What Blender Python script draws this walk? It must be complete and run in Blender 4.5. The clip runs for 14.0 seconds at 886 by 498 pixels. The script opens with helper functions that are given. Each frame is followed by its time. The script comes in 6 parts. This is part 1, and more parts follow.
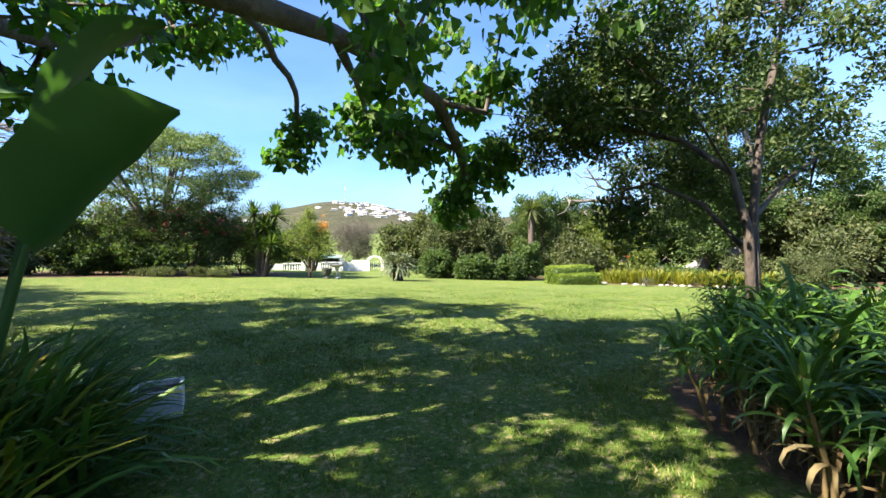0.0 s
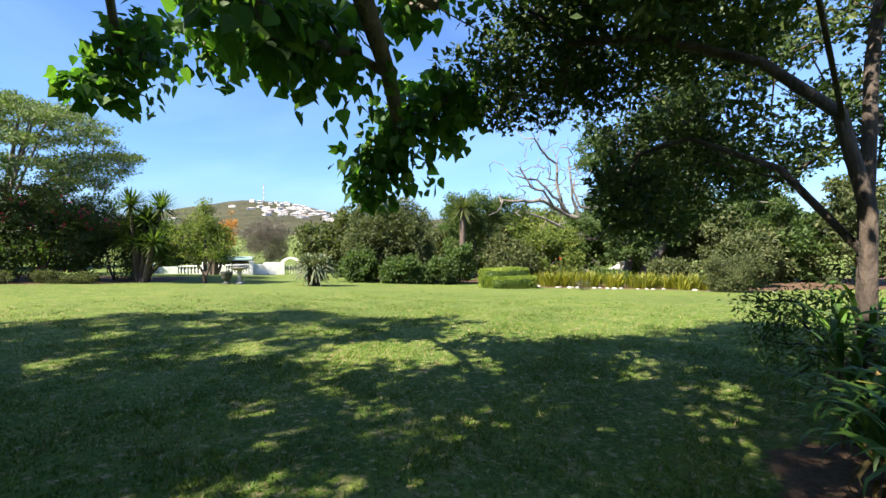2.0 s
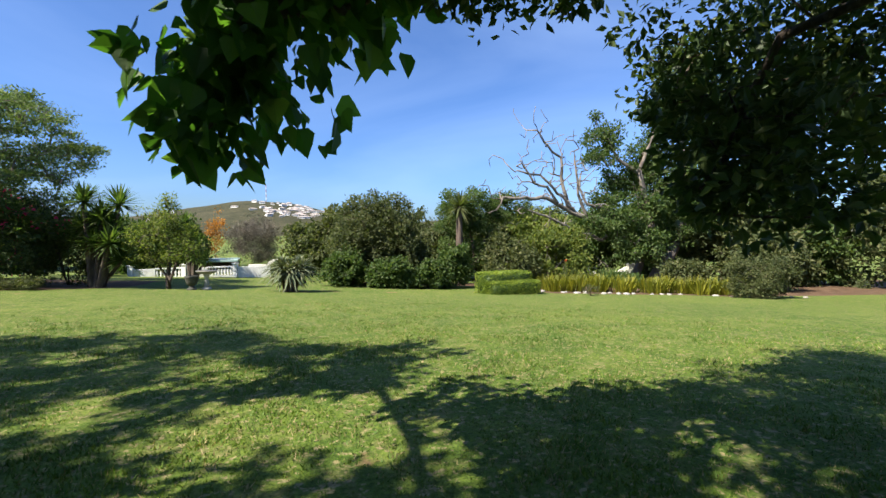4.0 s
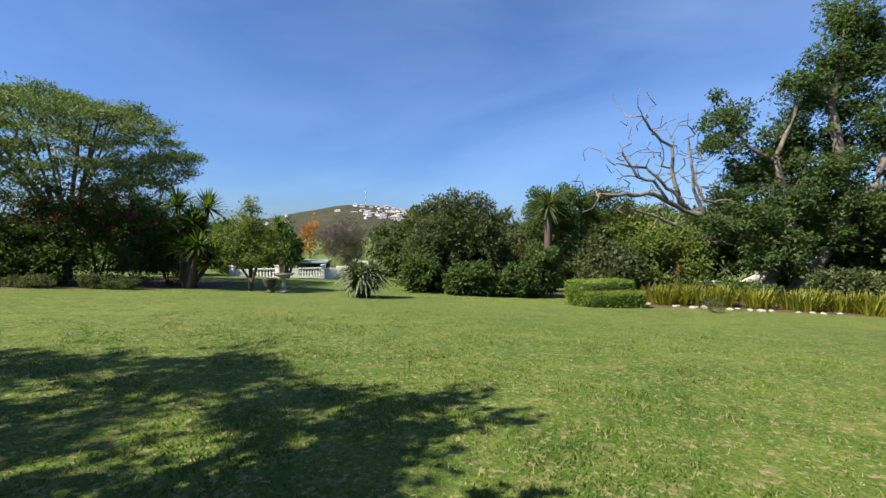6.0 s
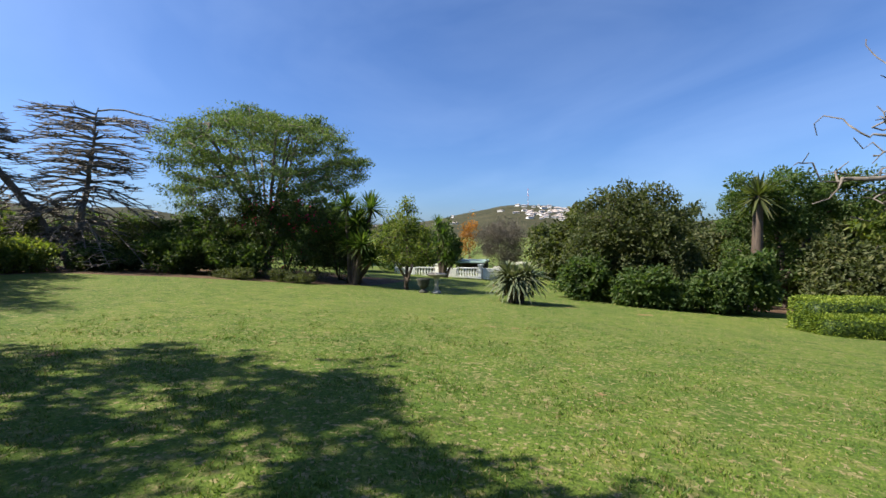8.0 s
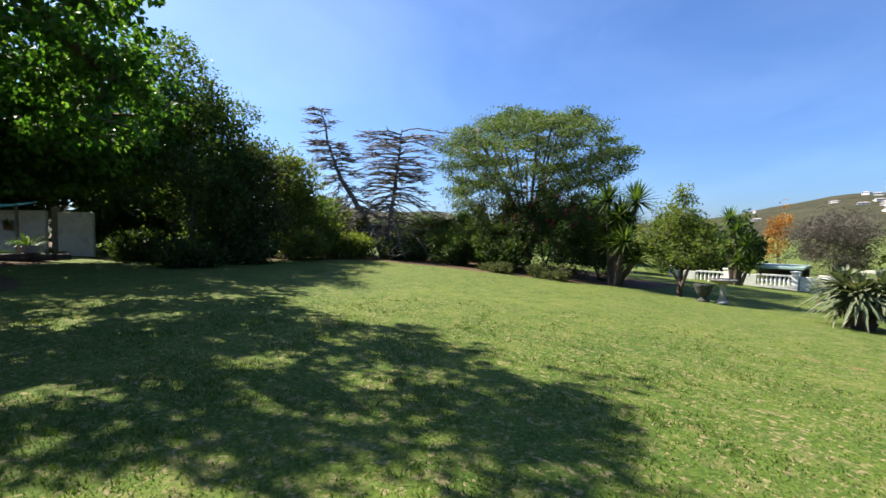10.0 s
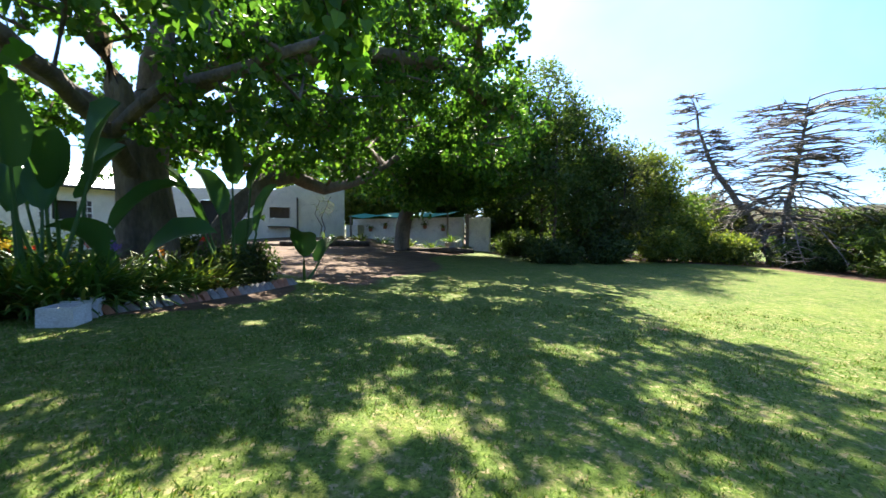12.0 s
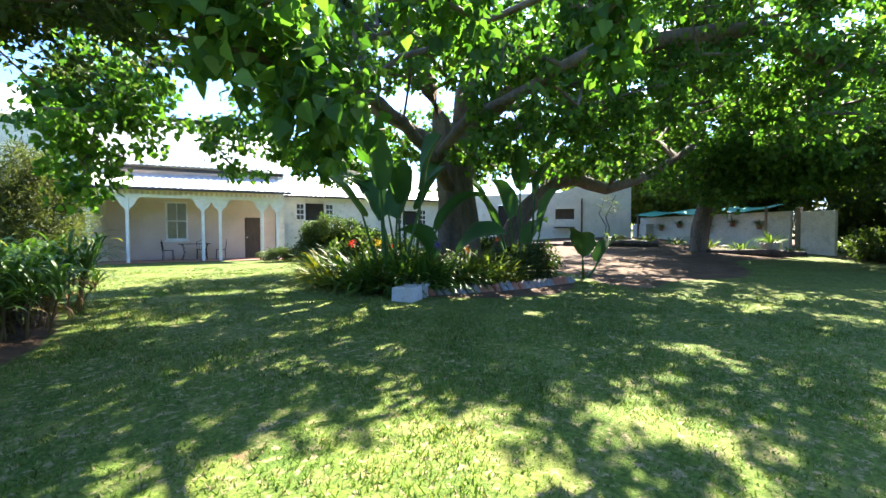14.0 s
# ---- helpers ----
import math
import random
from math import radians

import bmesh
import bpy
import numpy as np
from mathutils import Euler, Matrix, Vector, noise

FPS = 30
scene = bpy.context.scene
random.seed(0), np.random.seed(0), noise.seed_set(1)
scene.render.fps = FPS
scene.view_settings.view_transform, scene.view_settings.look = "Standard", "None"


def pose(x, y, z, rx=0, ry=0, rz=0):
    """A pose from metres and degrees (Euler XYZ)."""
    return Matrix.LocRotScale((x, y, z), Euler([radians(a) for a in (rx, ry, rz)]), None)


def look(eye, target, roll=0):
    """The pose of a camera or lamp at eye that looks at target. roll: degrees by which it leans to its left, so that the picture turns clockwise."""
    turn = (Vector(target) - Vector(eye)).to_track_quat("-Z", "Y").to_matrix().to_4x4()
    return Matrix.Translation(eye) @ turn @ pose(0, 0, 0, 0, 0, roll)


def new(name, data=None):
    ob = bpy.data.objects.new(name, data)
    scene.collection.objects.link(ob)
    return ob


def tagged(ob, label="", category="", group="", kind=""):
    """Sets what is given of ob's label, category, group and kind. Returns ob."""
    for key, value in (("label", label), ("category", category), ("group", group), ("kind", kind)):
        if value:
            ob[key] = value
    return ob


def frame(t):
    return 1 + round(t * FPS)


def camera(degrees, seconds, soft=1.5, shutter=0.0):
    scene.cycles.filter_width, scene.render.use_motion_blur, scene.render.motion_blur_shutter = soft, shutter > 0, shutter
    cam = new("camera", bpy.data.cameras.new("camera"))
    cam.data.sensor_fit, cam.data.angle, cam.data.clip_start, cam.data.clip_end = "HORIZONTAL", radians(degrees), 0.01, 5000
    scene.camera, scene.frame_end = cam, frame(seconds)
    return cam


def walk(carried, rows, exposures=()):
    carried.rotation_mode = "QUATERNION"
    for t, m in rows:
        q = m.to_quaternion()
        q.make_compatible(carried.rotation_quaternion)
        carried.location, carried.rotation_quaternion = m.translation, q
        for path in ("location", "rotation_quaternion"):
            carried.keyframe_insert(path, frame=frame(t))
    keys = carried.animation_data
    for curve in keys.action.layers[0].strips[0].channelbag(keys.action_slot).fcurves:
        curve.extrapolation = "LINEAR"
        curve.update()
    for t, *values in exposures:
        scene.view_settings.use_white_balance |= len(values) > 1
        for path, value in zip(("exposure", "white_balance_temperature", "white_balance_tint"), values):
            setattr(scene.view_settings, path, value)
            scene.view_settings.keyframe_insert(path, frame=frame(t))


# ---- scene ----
# ---------------------------------------------------------------- camera and walk
cam = camera(92.0, 14.0, shutter=0.12)
# seconds, eye x y z, yaw, pitch, roll in degrees
ROWS = [
    (0.0, 0.000, 0.000, 1.562, 0.00, -2.54, -0.61),
    (0.5, 0.027, 0.658, 1.501, -2.95, -2.41, -0.39),
    (1.0, 0.040, 1.297, 1.455, -6.18, -2.34, -0.14),
    (1.5, 0.060, 1.880, 1.416, -8.24, -2.33, -0.02),
    (2.0, 0.077, 2.475, 1.356, -9.87, -2.23, 0.13),
    (2.5, 0.130, 3.042, 1.334, -10.46, -2.26, 0.11),
    (4.8, 1.372, 5.476, 1.294, -7.04, -2.04, 0.02),
    (5.0, 1.428, 5.661, 1.304, -5.69, -2.02, 0.04),
    (5.5, 1.533, 6.132, 1.329, -1.23, -2.00, 0.12),
    (6.0, 1.644, 6.636, 1.330, 2.76, -1.97, -0.03),
    (6.5, 1.620, 7.187, 1.331, 6.55, -1.98, 0.04),
    (7.0, 1.573, 7.684, 1.318, 11.47, -1.90, 0.13),
    (7.2, 1.558, 7.869, 1.314, 13.79, -1.84, 0.16),
    (9.3, 1.486, 8.875, 1.275, 44.95, -2.09, -0.05),
    (9.5, 1.426, 8.996, 1.254, 48.65, -2.04, 0.16),
    (10.0, 1.262, 9.324, 1.174, 58.89, -2.10, 0.05),
    (10.5, 1.121, 9.599, 1.099, 69.87, -1.91, 0.05),
    (11.0, 1.082, 9.749, 1.083, 82.01, -1.91, 0.15),
    (11.5, 1.132, 9.860, 1.072, 94.17, -1.86, 0.10),
    (12.0, 1.290, 9.984, 1.077, 105.86, -1.85, 0.16),
    (12.5, 1.395, 10.127, 1.099, 118.14, -1.86, 0.06),
    (13.0, 1.434, 10.249, 1.084, 129.15, -1.79, -0.18),
    (13.5, 1.438, 10.315, 1.076, 137.00, -1.79, -0.32),
    (14.0, 1.461, 10.327, 1.073, 142.96, -1.76, -0.29),
]


def row_pose(x, y, z, yaw, pitch, roll):
    a, b = radians(yaw), radians(pitch)
    ahead = Vector((-math.sin(a) * math.cos(b), math.cos(a) * math.cos(b), math.sin(b)))
    return look((x, y, z), Vector((x, y, z)) + ahead, roll)


EXPOSURES = [(0.0, 2.38), (1.5, 2.18), (2.5, 1.9), (5.0, 1.38), (6.5, 1.22), (9.5, 1.4), (11.0, 2.0), (12.5, 2.8), (14.0, 3.1)]
walk(cam, [(t, row_pose(*r)) for t, *r in ROWS], EXPOSURES)

# ---------------------------------------------------------------- world and sun
SUN_YAW, SUN_HIGH = 119.0, 46.0
sun_way = Vector((-math.sin(radians(SUN_YAW)) * math.cos(radians(SUN_HIGH)), math.cos(radians(SUN_YAW)) * math.cos(radians(SUN_HIGH)), math.sin(radians(SUN_HIGH))))
world = bpy.data.worlds.new("sky")
scene.world = world
world.use_nodes = True
wn = world.node_tree.nodes
wl = world.node_tree.links
sky = wn.new("ShaderNodeTexSky")
sky.sky_type = "NISHITA"
sky.sun_disc = False
sky.sun_elevation = radians(SUN_HIGH)
sky.sun_rotation = radians(-SUN_YAW)
sky.altitude = 300
sky.air_density = 1.0
sky.dust_density = 1.7
sky.ozone_density = 6.0
# thin high cloud, drawn out in streaks
wco = wn.new("ShaderNodeTexCoord")
wmap = wn.new("ShaderNodeMapping")
wmap.inputs["Scale"].default_value = (1.0, 1.6, 3.6)
wmap.inputs["Rotation"].default_value = (0.0, 0.15, 0.6)
wnoise = wn.new("ShaderNodeTexNoise")
wnoise.inputs["Scale"].default_value = 1.0
wnoise.inputs["Detail"].default_value = 7.0
wnoise.inputs["Distortion"].default_value = 0.6
wramp = wn.new("ShaderNodeValToRGB")
wramp.color_ramp.elements[0].position, wramp.color_ramp.elements[1].position = 0.46, 0.82
wramp.color_ramp.elements[0].color, wramp.color_ramp.elements[1].color = (0, 0, 0, 1), (0.17, 0.17, 0.17, 1)
wmix = wn.new("ShaderNodeMix")
wmix.data_type = "RGBA"
wmix.inputs["B"].default_value = (9.0, 9.4, 10.0, 1)
wl.new(wco.outputs["Generated"], wmap.inputs["Vector"])
wl.new(wmap.outputs["Vector"], wnoise.inputs["Vector"])
wl.new(wnoise.outputs["Fac"], wramp.inputs["Fac"])
wl.new(wramp.outputs["Color"], wmix.inputs["Factor"])
wl.new(sky.outputs["Color"], wmix.inputs["A"])
wtint = wn.new("ShaderNodeMix")
wtint.data_type, wtint.blend_type = "RGBA", "MULTIPLY"
wtint.inputs["Factor"].default_value = 1.0
wtint.inputs["B"].default_value = (0.78, 0.95, 1.22, 1)
wl.new(wmix.outputs["Result"], wtint.inputs["A"])
wl.new(wtint.outputs["Result"], wn["Background"].inputs["Color"])
wn["Background"].inputs["Strength"].default_value = 0.060
sun = new("sun", bpy.data.lights.new("sun", "SUN"))
sun.data.energy, sun.data.angle, sun.data.color = 5.0, radians(0.53), (1.0, 0.92, 0.79)
sun.matrix_world = look(sun_way * 50, (0, 0, 0))

# ---------------------------------------------------------------- materials


def material(name, rough=0.8, metal=0.0):
    m = bpy.data.materials.new(name)
    m.use_nodes = True
    p = m.node_tree.nodes["Principled BSDF"]
    p.inputs["Roughness"].default_value = rough
    p.inputs["Metallic"].default_value = metal
    return m, m.node_tree.nodes, m.node_tree.links, p


def ramp_of(nodes, stops):
    r = nodes.new("ShaderNodeValToRGB")
    while len(r.color_ramp.elements) < len(stops):
        r.color_ramp.elements.new(0.5)
    for e, (at, c) in zip(r.color_ramp.elements, stops):
        e.position, e.color = at, (*c, 1)
    return r


def noise_of(nodes, links, scale, detail=4.0, vector=None, rough=0.55):
    n = nodes.new("ShaderNodeTexNoise")
    n.inputs["Scale"].default_value, n.inputs["Detail"].default_value, n.inputs["Roughness"].default_value = scale, detail, rough
    if vector is not None:
        links.new(vector, n.inputs["Vector"])
    return n


def mixed(nodes, links, a, b, fac, kind="MIX"):
    m = nodes.new("ShaderNodeMix")
    m.data_type, m.blend_type = "RGBA", kind
    for key, v in (("A", a), ("B", b), ("Factor", fac)):
        if isinstance(v, (int, float)):
            m.inputs[key].default_value = v
        elif isinstance(v, tuple):
            m.inputs[key].default_value = (*v, 1)
        else:
            links.new(v, m.inputs[key])
    return m.outputs["Result"]


def surface(name, dark, light, scale=6.0, fine=60.0, rough=0.8, bump=0.3, distance=0.01, metal=0.0, stretch=(1, 1, 1), spots=None):
    """A weathered surface: broad stains, fine grain and relief, in object metres."""
    m, nodes, links, p = material(name, rough, metal)
    co = nodes.new("ShaderNodeTexCoord")
    mp = nodes.new("ShaderNodeMapping")
    mp.inputs["Scale"].default_value = stretch
    links.new(co.outputs["Object"], mp.inputs["Vector"])
    broad = noise_of(nodes, links, scale, 5, mp.outputs["Vector"])
    grain = noise_of(nodes, links, fine, 3, mp.outputs["Vector"])
    r = ramp_of(nodes, [(0.3, dark), (0.7, light)])
    links.new(broad.outputs["Fac"], r.inputs["Fac"])
    g = ramp_of(nodes, [(0.3, (0.72, 0.72, 0.72)), (0.7, (1.12, 1.12, 1.12))])
    links.new(grain.outputs["Fac"], g.inputs["Fac"])
    col = mixed(nodes, links, r.outputs["Color"], g.outputs["Color"], 1.0, "MULTIPLY")
    if spots:
        sp = noise_of(nodes, links, scale * 2.3, 6, mp.outputs["Vector"])
        sr = ramp_of(nodes, [(0.56, (0, 0, 0)), (0.68, (1, 1, 1))])
        links.new(sp.outputs["Fac"], sr.inputs["Fac"])
        col = mixed(nodes, links, col, spots, sr.outputs["Color"])
    links.new(col, p.inputs["Base Color"])
    b = nodes.new("ShaderNodeBump")
    b.inputs["Strength"].default_value, b.inputs["Distance"].default_value = bump, distance
    both = nodes.new("ShaderNodeMath")
    both.operation = "ADD"
    links.new(broad.outputs["Fac"], both.inputs[0])
    links.new(grain.outputs["Fac"], both.inputs[1])
    links.new(both.outputs[0], b.inputs["Height"])
    links.new(b.outputs["Normal"], p.inputs["Normal"])
    return m


def leafy(name, stops, rough=0.45, through_light=0.35, tint=(1.3, 1.4, 0.55)):
    """Leaves: each one of its own shade, shiny above, light shining through."""
    m, nodes, links, p = material(name, rough + 0.1)
    geo = nodes.new("ShaderNodeNewGeometry")
    r = ramp_of(nodes, stops)
    links.new(geo.outputs["Random Per Island"], r.inputs["Fac"])
    n = noise_of(nodes, links, 0.9, 2, geo.outputs["Position"])
    g = ramp_of(nodes, [(0.3, (0.7, 0.75, 0.7)), (0.7, (1.2, 1.15, 1.1))])
    links.new(n.outputs["Fac"], g.inputs["Fac"])
    col = mixed(nodes, links, r.outputs["Color"], g.outputs["Color"], 1.0, "MULTIPLY")
    links.new(col, p.inputs["Base Color"])
    p.inputs["Specular IOR Level"].default_value = 0.28
    t = nodes.new("ShaderNodeBsdfTranslucent")
    links.new(mixed(nodes, links, col, tint, 1.0, "MULTIPLY"), t.inputs["Color"])
    mix = nodes.new("ShaderNodeMixShader")
    mix.inputs["Fac"].default_value = through_light
    links.new(p.outputs["BSDF"], mix.inputs[1])
    links.new(t.outputs["BSDF"], mix.inputs[2])
    links.new(mix.outputs["Shader"], nodes["Material Output"].inputs["Surface"])
    return m


def plain(name, colour, rough=0.6, metal=0.0):
    return surface(name, tuple(c * 0.85 for c in colour), tuple(min(1, c * 1.08) for c in colour), 3.0, 45.0, rough, 0.12, 0.004, metal)


LEAF_CORAL = leafy("coral_tree_leaf", [(0.0, (0.031, 0.079, 0.012)), (0.45, (0.062, 0.137, 0.020)), (0.85, (0.100, 0.190, 0.030)), (1.0, (0.143, 0.205, 0.035))], 0.42, 0.5, (1.35, 1.6, 0.75))
LEAF_DARK = leafy("dark_leaf", [(0.0, (0.025, 0.046, 0.016)), (0.6, (0.052, 0.088, 0.025)), (1.0, (0.097, 0.122, 0.043))], 0.42, 0.4)
LEAF_OLIVE = leafy("olive_leaf", [(0.0, (0.041, 0.057, 0.022)), (0.6, (0.076, 0.095, 0.034)), (1.0, (0.121, 0.125, 0.055))], 0.5, 0.42)
LEAF_LIGHT = leafy("light_leaf", [(0.0, (0.075, 0.112, 0.024)), (0.6, (0.134, 0.176, 0.040)), (1.0, (0.221, 0.235, 0.061))], 0.5, 0.5)
LEAF_MID = leafy("mid_leaf", [(0.0, (0.037, 0.071, 0.020)), (0.6, (0.067, 0.112, 0.031)), (1.0, (0.113, 0.147, 0.048))], 0.45, 0.5)
LEAF_UMBRELLA = leafy("umbrella_tree_leaf", [(0.0, (0.066, 0.106, 0.036)), (0.6, (0.110, 0.163, 0.054)), (1.0, (0.179, 0.219, 0.079))], 0.5, 0.32)
LEAF_BLUE = leafy("agave_leaf", [(0.0, (0.085, 0.112, 0.066)), (0.6, (0.133, 0.159, 0.096)), (1.0, (0.216, 0.222, 0.138))], 0.45, 0.15)
LEAF_STRAP = leafy("strap_leaf", [(0.0, (0.035, 0.085, 0.016)), (0.6, (0.066, 0.142, 0.024)), (0.93, (0.101, 0.186, 0.030)), (1.0, (0.302, 0.272, 0.050))], 0.35, 0.3)
LEAF_STRAW = leafy("dry_strap_leaf", [(0.0, (0.112, 0.070, 0.032)), (0.6, (0.182, 0.126, 0.056)), (1.0, (0.252, 0.196, 0.105))], 0.8, 0.2)
LEAF_YELLOW = leafy("yellow_strap_leaf", [(0.0, (0.091, 0.112, 0.011)), (0.6, (0.168, 0.175, 0.015)), (1.0, (0.252, 0.231, 0.025))], 0.45, 0.35)
LEAF_BOX = leafy("box_hedge_leaf", [(0.0, (0.083, 0.132, 0.017)), (0.6, (0.143, 0.202, 0.025)), (1.0, (0.218, 0.265, 0.035))], 0.45, 0.3)
LEAF_PADDLE = leafy("paddle_leaf", [(0.0, (0.026, 0.074, 0.022)), (0.6, (0.046, 0.113, 0.033)), (1.0, (0.095, 0.186, 0.035))], 0.38, 0.2)
PETAL_PINK = leafy("pink_bract", [(0.0, (0.36, 0.02, 0.09)), (1.0, (0.62, 0.05, 0.17))], 0.6, 0.3, (1.2, 0.6, 0.8))
PETAL_RED = leafy("red_petal", [(0.0, (0.50, 0.03, 0.02)), (1.0, (0.75, 0.14, 0.05))], 0.6, 0.3, (1.2, 0.6, 0.5))
PETAL_ORANGE = leafy("orange_leaf", [(0.0, (0.27, 0.115, 0.016)), (1.0, (0.46, 0.235, 0.035))], 0.6, 0.35, (1.2, 0.9, 0.5))
PETAL_YELLOW = leafy("yellow_petal", [(0.0, (0.6, 0.42, 0.03)), (1.0, (0.75, 0.6, 0.08))], 0.6, 0.3, (1.1, 1.0, 0.5))
PETAL_PURPLE = leafy("purple_petal", [(0.0, (0.144, 0.091, 0.294)), (1.0, (0.264, 0.182, 0.420))], 0.6, 0.3, (0.9, 0.8, 1.2))
TWIG_GREY = leafy("grey_twig", [(0.0, (0.108, 0.090, 0.072)), (1.0, (0.202, 0.180, 0.155))], 0.85, 0.05, (1, 1, 1))
BARK_DARK = surface("dark_bark", (0.030, 0.022, 0.016), (0.105, 0.078, 0.058), 4, 26, 0.9, 0.9, 0.03, stretch=(1, 1, 0.35))
BARK_GREY = surface("grey_bark", (0.099, 0.083, 0.066), (0.218, 0.191, 0.162), 3, 24, 0.9, 0.8, 0.02, stretch=(1, 1, 0.4))
BARK_TALL = surface("brown_grey_bark", (0.075, 0.058, 0.045), (0.21, 0.18, 0.15), 2, 20, 0.9, 0.9, 0.03, stretch=(1, 1, 0.4))
BARK_CORAL = surface("coral_tree_bark", (0.065, 0.05, 0.037), (0.20, 0.158, 0.12), 2.2, 18, 0.9, 1.0, 0.04, stretch=(1, 1, 0.4))
PLASTER = surface("white_plaster", (0.68, 0.65, 0.58), (0.82, 0.79, 0.71), 1.4, 30, 0.85, 0.25, 0.008, spots=(0.55, 0.53, 0.48))
PLASTER_CREAM = surface("pink_cream_plaster", (0.62, 0.49, 0.41), (0.74, 0.61, 0.52), 1.3, 30, 0.85, 0.25, 0.008)
PAINT_WHITE = plain("white_paint", (0.80, 0.80, 0.78), 0.45)
ROOF_METAL = surface("pale_roof_sheet", (0.60, 0.61, 0.62), (0.74, 0.75, 0.76), 1.0, 30, 0.45, 0.1, 0.004, 0.25)
GUTTER_DARK = plain("dark_gutter", (0.05, 0.045, 0.045), 0.5)
WOOD_DARK = surface("dark_stained_wood", (0.045, 0.032, 0.024), (0.12, 0.085, 0.06), 5, 50, 0.6, 0.4, 0.006, stretch=(6, 6, 0.5))
WOOD_GREY = surface("weathered_wood", (0.15, 0.12, 0.09), (0.32, 0.265, 0.21), 5, 50, 0.85, 0.5, 0.008, stretch=(6, 6, 0.5))
TERRACOTTA = surface("terracotta", (0.288, 0.120, 0.064), (0.440, 0.208, 0.120), 6, 60, 0.85, 0.4, 0.006)
STONE = surface("pale_stone", (0.204, 0.186, 0.162), (0.348, 0.327, 0.294), 5, 50, 0.9, 0.7, 0.015)
CONCRETE = surface("cast_concrete", (0.300, 0.292, 0.270), (0.450, 0.439, 0.413), 4, 70, 0.9, 0.5, 0.006, spots=(0.203, 0.203, 0.165))
URN_DARK = surface("mossy_dark_concrete", (0.030, 0.033, 0.025), (0.080, 0.080, 0.065), 6, 60, 0.9, 0.6, 0.008)
IRON = plain("black_iron", (0.03, 0.03, 0.032), 0.5, 0.4)
AWNING = plain("green_shade_cloth", (0.06, 0.34, 0.25), 0.7)
AWNING_BLUE = plain("pale_green_roof", (0.34, 0.47, 0.44), 0.6)
# near-black colour that stands in for the shade of unlit rooms
ROOM_SHADE = plain("painted_room_shade", (0.03, 0.028, 0.026), 0.9)
CURTAIN = plain("pale_curtain", (0.50, 0.46, 0.38), 0.9)
SOIL = surface("dark_soil", (0.045, 0.03, 0.02), (0.12, 0.08, 0.055), 5, 40, 0.95, 1.0, 0.03)
BRICK_PAVING = surface("red_floor_tile", (0.24, 0.10, 0.07), (0.38, 0.18, 0.13), 4, 40, 0.6, 0.3, 0.004)


def glass():
    m, nodes, links, p = material("window_glass", 0.03)
    p.inputs["Base Color"].default_value = (0.9, 0.93, 0.92, 1)
    p.inputs["Transmission Weight"].default_value = 1.0
    p.inputs["IOR"].default_value = 1.45
    return m


GLASS = glass()


